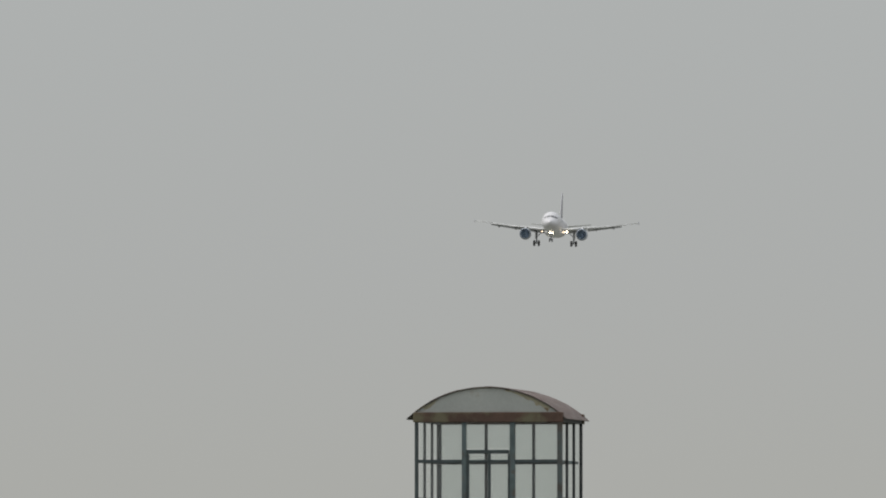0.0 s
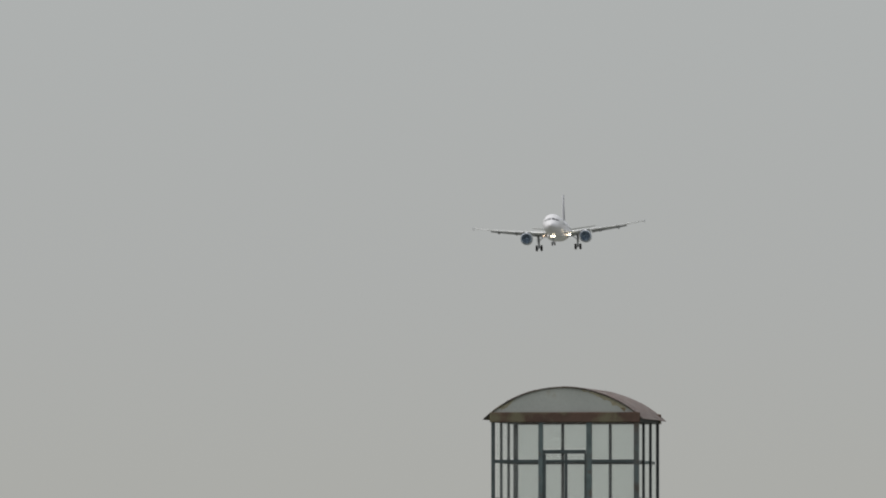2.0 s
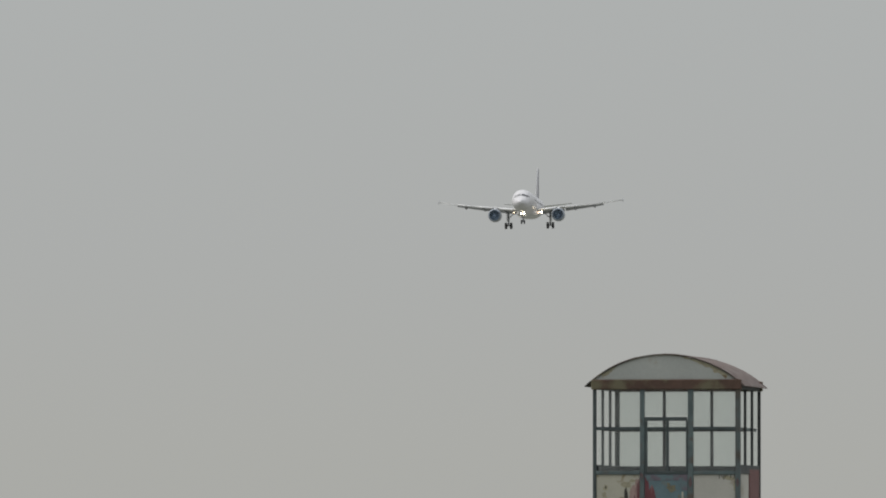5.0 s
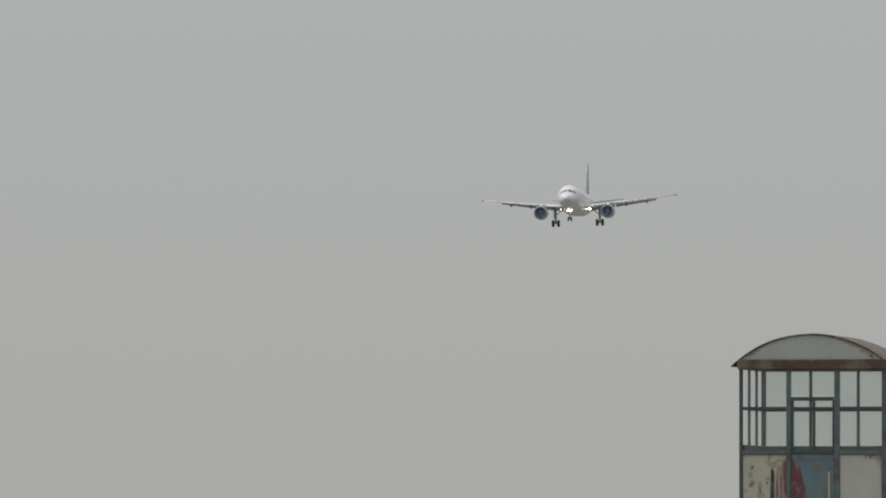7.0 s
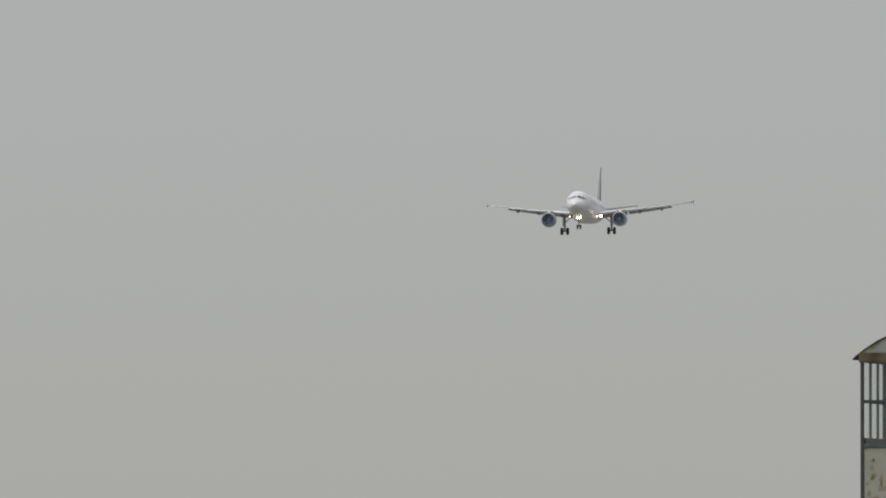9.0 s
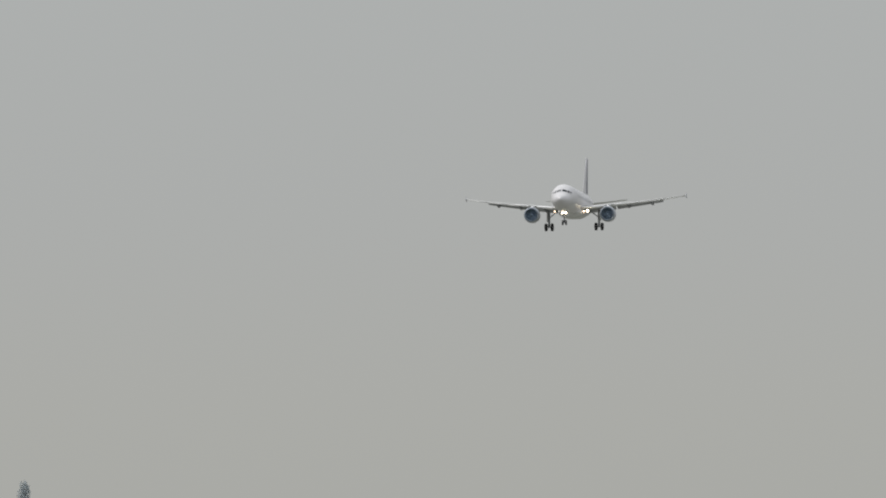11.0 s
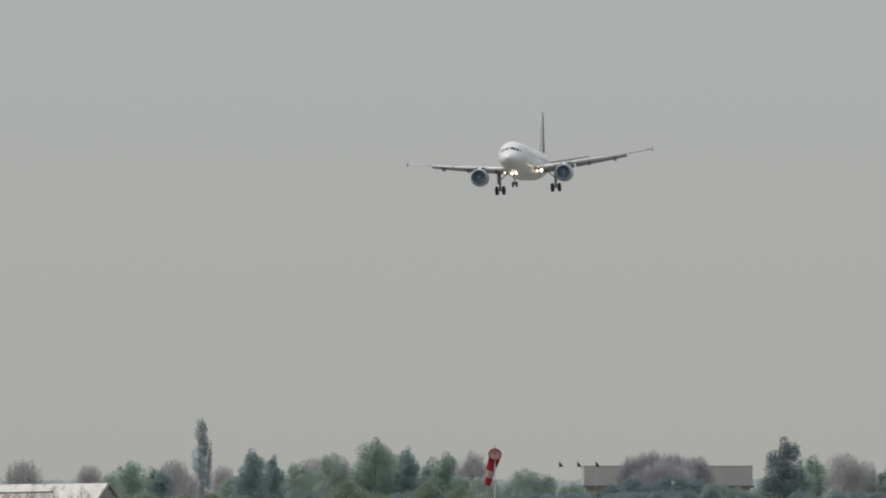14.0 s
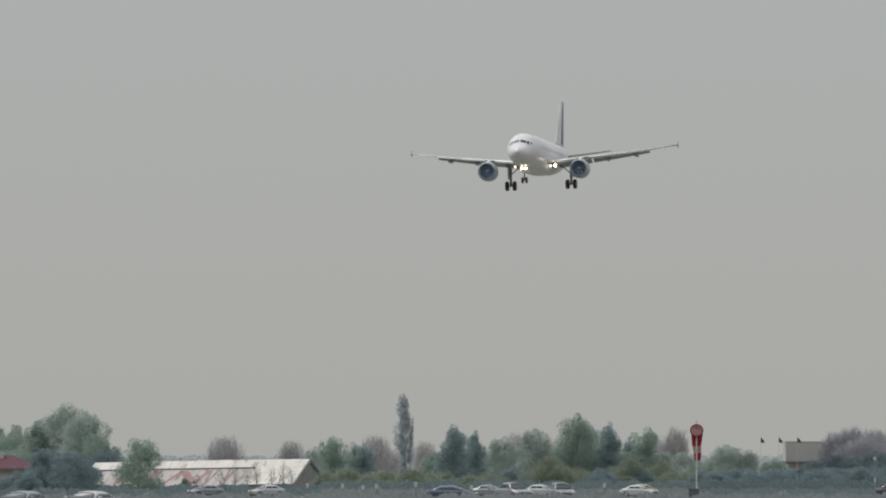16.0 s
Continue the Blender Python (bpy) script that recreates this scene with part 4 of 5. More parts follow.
def limbs(h, w, rng, r, count, start=0.25):
    bm = bmesh.new()
    lean = rng.uniform(-0.03, 0.03, 2) * h
    top = Vector((lean[0], lean[1], h * 0.86))
    mid = Vector((lean[0] * 0.3, lean[1] * 0.3, h * 0.4))
    tube((0, 0, -0.1), mid, r, r * 0.65, 7, bm), tube(mid, top, r * 0.65, r * 0.12, 6, bm)
    ends = []
    for i in range(count):
        f = start + (0.85 - start) * (i + rng.uniform(0, 1)) / count
        base = mid * (f / 0.4) if f < 0.4 else mid.lerp(top, (f - 0.4) / 0.46 if f < 0.86 else 1)
        a = rng.uniform(0, 2 * math.pi)
        reach = w * 0.34 * rng.uniform(0.6, 1.0) * (1 - 0.5 * max(0, f - 0.5))
        end = base + Vector((reach * math.cos(a), reach * math.sin(a), reach * rng.uniform(0.5, 1.1)))
        end.z = min(end.z, h * 0.97)
        tube(base, end, r * 0.38 * (1.1 - f), r * 0.07, 5, bm)
        ends.append((base, end))
    return bm, ends


def tree(name, x, y, h, w, kind, seed, label, category="tree", group=""):
    """kinds: round, columnar, cone, bare, shrub."""
    rng = np.random.default_rng(seed)
    t = thing(name, pose(x, y, 0), label, category, group)
    r = max(0.06, h * 0.018)
    bm, ends = limbs(h, w, rng, r, {"round": 12, "columnar": 14, "cone": 10, "bare": 26, "shrub": 7, "sapling": 9}[kind], 0.12 if kind in ("shrub", "columnar") else 0.25)
    part("trunk", bm, "bark", t)
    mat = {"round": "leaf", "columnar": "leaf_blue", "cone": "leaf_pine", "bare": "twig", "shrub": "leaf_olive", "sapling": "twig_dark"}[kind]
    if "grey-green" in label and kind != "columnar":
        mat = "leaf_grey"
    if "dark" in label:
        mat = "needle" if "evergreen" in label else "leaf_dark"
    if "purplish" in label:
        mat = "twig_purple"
    if kind in ("bare", "sapling"):
        # fans of fine twigs that fill an upright dome
        n = int(2000 + 560 * w) if kind == "bare" else 150
        n = n * 2 if "dense" in label else n
        d = rng.normal(size=(n, 3))
        d /= np.linalg.norm(d, axis=1)[:, None]
        d *= rng.uniform(0.15, 1.0, n)[:, None] ** 0.55
        lump = 1 + 0.22 * np.sin(d[:, 0] * 7 + seed) * np.cos(d[:, 1] * 5 + seed * 2)
        p = d * lump[:, None] * np.array((w * 0.46, w * 0.46, h * 0.36)) + np.array((0, 0, h * 0.56))
        out = d * np.array((0.5, 0.5, 0.3)) + rng.normal(size=(n, 3)) * 0.22 + np.array((0, 0, 0.8))
        out /= np.linalg.norm(out, axis=1)[:, None]
        ln = rng.uniform(0.5, 1.2, n)[:, None] * h * 0.10
        q = p + out * ln
        q[:, 2] = np.minimum(q[:, 2], h * rng.uniform(0.93, 1.02, n))
        p[:, 2] = np.minimum(p[:, 2], q[:, 2] - 0.05)
        side = np.cross(out, rng.normal(size=(n, 3)))
        side /= np.linalg.norm(side, axis=1)[:, None]
        th = 0.011 + 0.0011 * h
        v = np.stack([p - side * th, p + side * th, q + side * th * 0.3, q - side * th * 0.3], 1).reshape(-1, 3)
        me = bpy.data.meshes.new("crown")
        me.from_pydata(v.tolist(), [], np.arange(4 * n).reshape(-1, 4).tolist())
        me.materials.append(M[mat])
    else:
        lobes = []
        if kind == "round":
            for i in range(36):
                a, f = rng.uniform(0, 2 * math.pi), 0.05 + 0.79 * (i + rng.uniform(0, 1)) / 36
                rr = w * 0.40 * math.sqrt(max(0.04, 1 - (max(0.0, f - 0.30) / 0.60) ** 3)) * rng.uniform(0.55, 1.05)
                lobes.append((rr * math.cos(a), rr * math.sin(a), h * f, w * rng.uniform(0.13, 0.23), h * rng.uniform(0.08, 0.15)))
            for i in range(4):
                lobes.append((w * rng.uniform(-0.30, 0.30), w * rng.uniform(-0.1, 0.1), h * rng.uniform(0.74, 0.87), w * rng.uniform(0.06, 0.12), h * rng.uniform(0.09, 0.14)))
            lobes.append((w * rng.uniform(-0.12, 0.12), 0, h * 0.88, w * 0.12, h * 0.13))
        elif kind == "columnar":
            for i in range(24):
                a, f = rng.uniform(0, 2 * math.pi), 0.05 + 0.86 * i / 23
                ww = w * 0.25 * (1.0 if f < 0.62 else 1.0 - 1.25 * (f - 0.62))
                lobes.append((ww * 0.55 * math.cos(a), ww * 0.55 * math.sin(a), h * f, ww * 0.98, h * 0.075))
            for i in range(7):
                lobes.append((w * (0.33 + 0.01 * i), 0, h * (0.30 + 0.062 * i), w * (0.13 - 0.013 * i), h * 0.06))
            for i in range(3):
                lobes.append((w * (0.16 - 0.05 * i), 0, h * (0.68 + 0.08 * i), w * 0.10, h * 0.06))
            for dx, f in ((-0.10, 0.94), (0.03, 0.955), (0.09, 0.93)):
                lobes.append((w * dx, 0, h * f, w * 0.05, h * 0.05))
        elif kind == "cone":
            for i in range(40):
                a, f = rng.uniform(0, 2 * math.pi), 0.04 + 0.82 * i / 39
                ww = w * 0.5 * math.sqrt(max(0.03, 1 - f * f * 0.97))
                lobes.append((ww * 0.52 * math.cos(a), ww * 0.52 * math.sin(a), h * f, ww * 0.50 + 0.15, h * 0.075))
            lobes.append((0, 0, h * 0.91, w * 0.10, h * 0.09))
        else:
            for i in range(11):
                a = rng.uniform(0, 2 * math.pi)
                rr = w * rng.uniform(0.0, 0.38)
                top = h * rng.uniform(0.55, 0.86) * (1 - 0.45 * rr / (w * 0.5))
                lobes.append((rr * math.cos(a), rr * math.sin(a), top * 0.60, w * rng.uniform(0.14, 0.24), top * 0.45))
        size = 0.045 + 0.0042 * h
        cover = {"round": 0.66, "columnar": 0.95, "cone": 0.74, "shrub": 0.85}[kind]
        pts, face = [], []
        for lx, ly, lz, rw, rh in lobes:
            n = int(cover * math.pi * rw * rh / (0.6 * size * size)) + 20
            d = rng.normal(size=(n, 3))
            d /= np.linalg.norm(d, axis=1)[:, None]
            p = d * rng.uniform(0.74, 1.0, n)[:, None] * rng.uniform(0.9, 1.22, n)[:, None]
            pts.append(np.array((lx, ly, lz)) + p * np.array((rw, rw, rh)))
            # away from the lobe and from the trunk, a little upward
            face.append(d * np.array((0.6, 0.6, 0.32)) + np.array((lx / w, ly / w, 0.0)) * 0.9)
        # stray sprays that feather the outline
        for _ in range(16):
            lx, ly, lz, rw, rh = lobes[rng.integers(len(lobes))]
            d = rng.normal(size=3)
            d[2] = abs(d[2]) * 2.0
            d /= np.linalg.norm(d)
            k = rng.uniform(0.7, 1.45, 16)[:, None]
            pts.append(np.array((lx, ly, lz)) + d * k * np.array((rw, rw, rh)) + rng.normal(size=(16, 3)) * size * 0.9)
            face.append(np.tile(d * 0.6, (16, 1)))
        pts, face = np.concatenate(pts), np.concatenate(face)
        low = pts[:, 2] < h
        pts, face = pts[low], face[low]
        pts[:, 2] = np.maximum(pts[:, 2], 0.05)
        me = leaf_mesh("crown", pts, rng.uniform(0.6, 1.35, len(pts)) * size, rng, mat, face)
    c = new("crown", me)
    c.parent = t
    return t


def plan(mils, d):
    """Plan place at a bearing in thousandths to the right of +y and a distance."""
    return d * mils / 1000.0, d


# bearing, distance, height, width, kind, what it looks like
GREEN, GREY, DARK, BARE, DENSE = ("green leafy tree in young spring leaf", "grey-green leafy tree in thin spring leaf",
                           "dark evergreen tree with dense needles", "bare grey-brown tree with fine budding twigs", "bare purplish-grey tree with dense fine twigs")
TREES = [
    (-33.08, 1650, 8.4, 4.5, "round", GREEN),
    (-31.42, 1650, 8.5, 3.6, "round", GREY),
    (-30.08, 1600, 8.7, 3.9, "round", GREEN),
    (-28.00, 1600, 10.8, 8.6, "round", GREY),
    (-26.50, 1580, 9.7, 6.4, "round", GREY),
    (-25.58, 1560, 6.9, 4.2, "round", GREEN),
    (-22.46, 1380, 6.0, 5.0, "round", GREEN),
    (-28.50, 1500, 5.2, 6.4, "round", "dark green dense leafy tree"),
    (-31.42, 1500, 5.1, 6.5, "round", GREEN),
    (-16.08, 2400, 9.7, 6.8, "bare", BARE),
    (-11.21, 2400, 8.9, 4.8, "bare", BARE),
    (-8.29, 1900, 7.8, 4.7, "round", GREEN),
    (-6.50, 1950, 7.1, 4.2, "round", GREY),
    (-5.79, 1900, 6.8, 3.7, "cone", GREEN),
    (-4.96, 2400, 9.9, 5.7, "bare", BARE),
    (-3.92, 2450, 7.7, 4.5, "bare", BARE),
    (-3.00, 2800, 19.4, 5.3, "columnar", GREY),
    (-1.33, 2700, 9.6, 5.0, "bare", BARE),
    (0.79, 1800, 9.1, 5.7, "cone", GREEN),
    (2.42, 1820, 8.4, 3.5, "cone", GREEN),
    (4.42, 1850, 7.6, 5.8, "round", GREY),
    (5.46, 2300, 10.0, 4.2, "bare", BARE),
    (6.83, 1800, 8.6, 5.5, "round", GREY),
    (7.54, 2300, 9.4, 3.6, "bare", BARE),
    (9.83, 1800, 10.6, 5.7, "round", GREEN),
    (11.08, 1850, 8.9, 6.0, "round", GREY),
    (12.29, 1800, 9.5, 3.9, "cone", GREEN),
    (13.71, 1850, 7.5, 2.2, "cone", GREEN),
    (14.83, 1800, 8.8, 5.3, "round", GREEN),
    (17.17, 2200, 10.6, 4.2, "bare", BARE),
    (16.08, 2200, 8.5, 3.6, "bare", BARE),
    (21.08, 1750, 6.3, 5.9, "round", GREY),
    (22.42, 1750, 5.6, 3.8, "round", GREY),
    (24.42, 1700, 4.4, 4.8, "round", GREEN),
    (27.33, 1700, 4.3, 4.4, "round", "dark green dense leafy tree"),
    (28.92, 1750, 8.0, 4.5, "bare", DENSE),
    (30.25, 1750, 8.7, 5.6, "bare", DENSE),
    (31.92, 1740, 8.3, 5.3, "bare", DENSE),
    (33.58, 1750, 8.0, 4.5, "bare", DENSE),
    (31.08, 1700, 7.0, 8.6, "bare", DENSE),
    (35.04, 1650, 4.3, 4.5, "round", GREEN),
    (36.71, 1650, 3.8, 4.1, "round", GREEN),
    (40.04, 1600, 9.7, 5.7, "cone", DARK),
    (41.92, 1650, 7.7, 4.6, "round", GREEN),
    (39.21, 1600, 5.0, 5.2, "round", GREEN),
    (44.42, 1900, 9.3, 5.2, "bare", BARE),
    (45.88, 1900, 8.1, 4.4, "bare", BARE),
    (47.54, 1900, 6.8, 6.2, "round", GREY),
    (50.04, 1900, 6.4, 7.2, "round", GREEN),
    (53.17, 1900, 7.2, 6.2, "round", GREY),
    (56.50, 1900, 7.9, 6.2, "round", GREEN),
    (-31.83, 1620, 7.4, 6.6, "round", GREEN),
    (-26.83, 1590, 7.3, 6.9, "round", GREEN),
    (-24.96, 1540, 5.2, 5.0, "round", "dark green dense leafy tree"),
    (-24.33, 1560, 5.6, 3.4, "round", GREEN),
    (-9.33, 2000, 6.6, 5.4, "round", GREY),
    (-7.25, 1960, 5.7, 6.4, "round", GREEN),
    (-0.58, 2000, 5.8, 5.4, "round", GREEN),
    (1.50, 1830, 6.2, 6.9, "round", GREEN),
    (3.25, 1900, 5.6, 6.2, "round", GREY),
    (4.83, 1900, 6.0, 6.2, "round", GREEN),
    (6.29, 1880, 6.7, 6.1, "round", GREY),
    (9.42, 1840, 7.4, 7.0, "round", GREEN),
    (10.67, 1840, 7.8, 6.0, "round", GREEN),
    (12.75, 1850, 6.2, 6.0, "round", GREY),
    (14.21, 1850, 6.6, 5.0, "round", GREEN),
    (15.67, 1850, 5.9, 6.0, "round", GREY),
    (17.96, 1900, 5.6, 5.1, "round", GREY),
    (20.25, 1800, 5.0, 4.9, "round", GREEN),
    (29.00, 1690, 4.9, 5.5, "round", "dark green dense leafy tree"),
    (31.50, 1690, 5.4, 6.4, "round", "dark green dense leafy tree"),
    (33.58, 1690, 4.9, 5.5, "round", "dark green dense leafy tree"),
    (40.88, 1640, 6.1, 5.3, "round", GREEN),
    (38.17, 1650, 3.7, 4.5, "round", GREY),
    (-35.58, 1650, 9.2, 7.1, "round", GREEN),
    (-38.50, 1650, 8.9, 7.1, "round", GREY),
]
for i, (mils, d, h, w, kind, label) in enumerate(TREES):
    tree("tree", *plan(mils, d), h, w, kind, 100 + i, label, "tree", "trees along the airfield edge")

# bushes of the hedgerow in front of the trees: olive banks and darker stretches
rng = np.random.default_rng(7)
for i in range(84):
    mils = -34 + 88 * i / 83 + rng.uniform(-0.5, 0.5)
    if -29.5 > mils or -26.5 < mils < -9.4 or 25.0 < mils < 26.9:
        continue
    d = rng.uniform(1450, 1600)
    olive = -9.5 < mils < 5 or 7.5 < mils < 18.5
    if mils < -9:
        h = rng.uniform(3.2, 4.6)
    elif olive:
        h = rng.uniform(2.7, 3.5) if mils < 6 else rng.uniform(3.4, 5.0)
    else:
        h = rng.uniform(3.0, 4.3)
    pick = rng.uniform()
    if olive:
        lab = "olive-green rounded bush in spring leaf" if pick < 0.85 else "dark green dense bush"
    else:
        lab = "dark green dense bush"
    tree("bush", *plan(mils, d), h, rng.uniform(4.6, 7.5), "shrub", 300 + i, lab, "bush", "hedgerow bushes")


# growth before the small house
for i, (mils, d, h, w) in enumerate(((-34.4, 1345, 3.3, 3.8), (-33.0, 1342, 3.1, 3.6), (-31.4, 1340, 3.3, 3.8), (-30.4, 1338, 3.3, 3.4), (-29.6, 1350, 3.9, 3.6), (-28.3, 1360, 4.6, 4.0))):
    tree("bush", *plan(mils, d), h, w, "shrub", 500 + i, "dark green dense bush", "bush", "hedgerow bushes")
for i, (mils, d, h, w) in enumerate(((-27.5, 1348, 4.5, 5.2), (-29.2, 1362, 4.9, 4.6), (-26.0, 1352, 3.3, 3.0))):
    tree("bush", *plan(mils, d), h, w, "round", 520 + i, "tall dark green dense bush", "bush", "hedgerow bushes")


def strip_of_leaves(name, mils0, mils1, d, spread, h0, h1, size, n, mat, seed, label, category):
    """An uncountable strip of low growth or far wood."""
    rng = np.random.default_rng(seed)
    m = rng.uniform(mils0, mils1, n)
    dd = d + rng.uniform(-spread, spread, n)
    wave = np.array([noise.noise((a * 0.9, seed, 0.0)) * 0.5 + noise.noise((a * 3.7, seed, 4.0)) * 0.35 + 0.5 for a in m])
    top = h0 + (h1 - h0) * np.clip(wave, 0, 1)
    pts = np.stack([m / 1000 * dd, dd, rng.uniform(0.0, 1.0, n) ** 0.55 * top], 1)
    me = leaf_mesh(name, pts, rng.uniform(0.6, 1.4, n) * size, rng, mat, np.tile((0.0, -0.9, 0.35), (n, 1)))
    tagged(new(name, me), label, category, kind="stuff")


for i, (m0, m1, n, mt) in enumerate(((-36, -9, 27000, "scrub"), (-9, 19, 28000, "weed"), (19, 56, 36000, "scrub"))):
    strip_of_leaves("hedge", m0, m1, 1330, 25, 0.5, 1.2, 0.055, n, mt, 41 + i, "low grey-green growth along the car park" if mt == "weed" else "low dark green hedge along the airfield edge", "hedge")
for i, (m0, m1, h0, h1, n, mt) in enumerate(((-36, -26.5, 1.6, 2.8, 14000, "scrub"), (-26.5, -9, 0.7, 1.5, 16000, "scrub"), (-9, 18, 1.0, 2.0, 30000, "scrub"), (18, 56, 1.1, 2.3, 40000, "scrub"))):
    strip_of_leaves("scrub", m0, m1, 1410, 15, h0, h1, 0.09, n, mt, 23 + i, "dark low scrub below the trees", "scrub")
strip_of_leaves("weeds", -36, 56, 925, 14, 0.45, 1.1, 0.05, 90000, "weed", 24, "rough grey-brown weeds beside the car park", "weeds")
strip_of_leaves("far_wood", -45, 75, 4550, 120, 8.0, 10.6, 0.26, 150000, "far_leaf", 22, "wood on the horizon with haze painted into its blue-grey", "wood")

# thin saplings and one brown bush before the long shed
for i, (mils, h) in enumerate(((-18.1, 2.6), (-16.4, 3.3), (-15.3, 3.5), (-14.4, 3.1), (-13.7, 3.6), (-12.6, 3.4), (-11.8, 3.9), (-11.2, 3.2), (-10.2, 3.1), (-21.6, 2.4))):
    tree("sapling", *plan(mils, 1452 + 3 * (i % 3)), h, 1.0, "sapling", 600 + i, "thin dry leafless sapling in front of the shed", "sapling", "saplings before the shed")
tree("bush", *plan(-19.0, 1440), 2.25, 2.2, "shrub", 640, "brownish olive bush in front of the shed", "bush", "hedgerow bushes")


# ---- buildings ----
def build_shed():
    """Long low shed; local x along the ridge, -y faces the field, origin at the near right corner."""
    L, Wd, ev, rd = 26.0, 8.4, 1.35, 3.85
    x, y = plan(-10.95, 1480)
    t = thing("shed", pose(x, y, 0, 0, -0.9, -24), "long low shed with whitewashed roof and faded red stripes", "shed")
    part("wall", box(L, 0.25, ev - 0.02, (-L / 2, 0.2, ev / 2 - 0.01), 0.02), "barn_wall", t)
    part("wall", box(L, 0.25, ev - 0.02, (-L / 2, Wd - 0.2, ev / 2 - 0.01), 0.02), "barn_wall", t)
    for gx in (-0.15, -L + 0.15):
        rings = [[Vector((gx + d, yy, z)) for yy, z in ((0.35, 0), (Wd - 0.35, 0), (Wd - 0.35, ev - 0.05), (Wd / 2, rd - 0.2), (0.35, ev - 0.05))] for d in (-0.12, 0.12)]
        part("gable_wall", loft(rings), "barn_wall", t, "grey shaded gable wall")

    def on_slope(f, lift=0.0):
        return Vector((0, -0.35 + (Wd / 2 + 0.35) * f, ev - 0.2 + (rd - ev + 0.2) * f + lift))

    def sheet(name, x0, x1, f0, f1, lift, mat, label=""):
        a, b = on_slope(f0, lift), on_slope(f1, lift)
        rings = [[Vector((xx, p.y, p.z + dz)) for p, dz in ((a, 0), (b, 0), (b, 0.06), (a, 0.06))] for xx in (x0, x1)]
        return part(name, loft(rings), mat, t, label)

    n = 9
    for i in range(n):
        x0, x1 = -L + L * i / n - 0.02, -L + L * (i + 1) / n - 0.04
        if i < 7:
            sheet("roof_panel", x0, x1, 0.0, 0.70, 0.01 * (i % 2), "barn_pink", "faded pinkish roof panel")
            sheet("ridge_panel", x0, x1, 0.69, 1.0, 0.09 + 0.02 * (i % 3), "barn_white", "whitewashed ridge panel")
        else:
            sheet("roof_panel", x0, x1, 0.0, 1.0, 0.08 + 0.015 * (i % 2), "barn_white", "whitewashed roof panel")
    b = [on_slope(f) for f in (0, 1)]
    rings = [[Vector((xx, Wd - p.y, p.z + dz)) for p, dz in ((b[0], 0), (b[1], -0.02), (b[1], 0.05), (b[0], 0.06))] for xx in (-L, 0.0)]
    part("back_roof", loft(rings), "barn_pink", t)
    # dark strip added as the shadow that the ridge panels throw
    part("eaves_beam", box(L * 0.77, 0.12, 0.16, (-L * 0.613, on_slope(0.68).y, on_slope(0.68).z + 0.14), 0.02), "barn_wall", t, "dark strip for the shadow below the ridge panels")
    part("barge_board", loft([[on_slope(f, dz) + Vector((0.03 + dx, 0, 0)) for dx, dz in ((0, -0.25), (0.1, -0.25), (0.1, 0.12), (0, 0.12))] for f in (0, 1)]), "barn_wall", t)
    part("barge_board", loft([[Vector((0.03 + dx, Wd - on_slope(f).y, on_slope(f).z + dz)) for dx, dz in ((0, -0.25), (0.1, -0.25), (0.1, 0.12), (0, 0.12))] for f in (0, 1)]), "hall_dark", t)
    for xa, fa, xb, fb, w in ((-18.6, 0.08, -17.4, 0.64, 0.55), (-14.4, 0.62, -12.3, 0.08, 0.55), (-12.3, 0.08, -11.2, 0.62, 0.3), (-15.9, 0.1, -14.6, 0.6, 0.2), (-21.8, 0.1, -21.2, 0.62, 0.3), (-8.6, 0.05, -8.3, 0.6, 0.15)):
        pa, pb = on_slope(fa, 0.085), on_slope(fb, 0.085)
        rings = [[Vector((xx + s, p.y, p.z + dz)) for s, dz in ((-w, 0), (w, 0), (w, 0.01), (-w, 0.01))] for xx, p in ((xa, pa), (xb, pb))]
        part("painted_stripe", loft(rings), "barn_red", t, "faded red painted stripe")


def build_house():
    x, y = plan(-32.8, 1380)
    t = thing("house", pose(x, y, 0, 0, 0, 4), "small plastered house with red hipped roof behind trees", "house")
    part("wall", box(7.4, 5.6, 2.95, (0, 2.8, 1.475), 0.03), "plaster", t)
    e = [Vector(p) for p in ((-4.4, -0.6, 2.75), (4.4, -0.6, 2.75), (4.4, 6.2, 2.75), (-4.4, 6.2, 2.75))]
    r = [Vector((-1.6, 2.8, 4.1)), Vector((1.5, 2.8, 4.1))]
    up = Vector((0, 0, 0.13))
    for pts in ((e[0], e[1], r[1], r[0]), (e[1], e[2], r[1]), (e[2], e[3], r[0], r[1]), (e[3], e[0], r[0])):
        part("roof", loft([[p for p in pts], [p + up for p in pts]]), "house_red", t, "red tiled roof slope")
    part("eaves_board", box(8.9, 0.08, 0.2, (0, -0.66, 2.73), 0.02), "hall_dark", t)
    part("chimney", box(0.5, 0.5, 0.9, (0.4, 2.2, 4.0), 0.03), "plaster", t, "pale plastered chimney")
    for wx in (-2.2, 1.8):
        wd = part("window", box(1.1, 0.12, 1.2, (wx, 0.0, 1.4), 0.02), "pole_white", t)
        part("pane", box(0.95, 0.05, 1.05, (wx, -0.05, 1.4)), "hall_glass", wd)


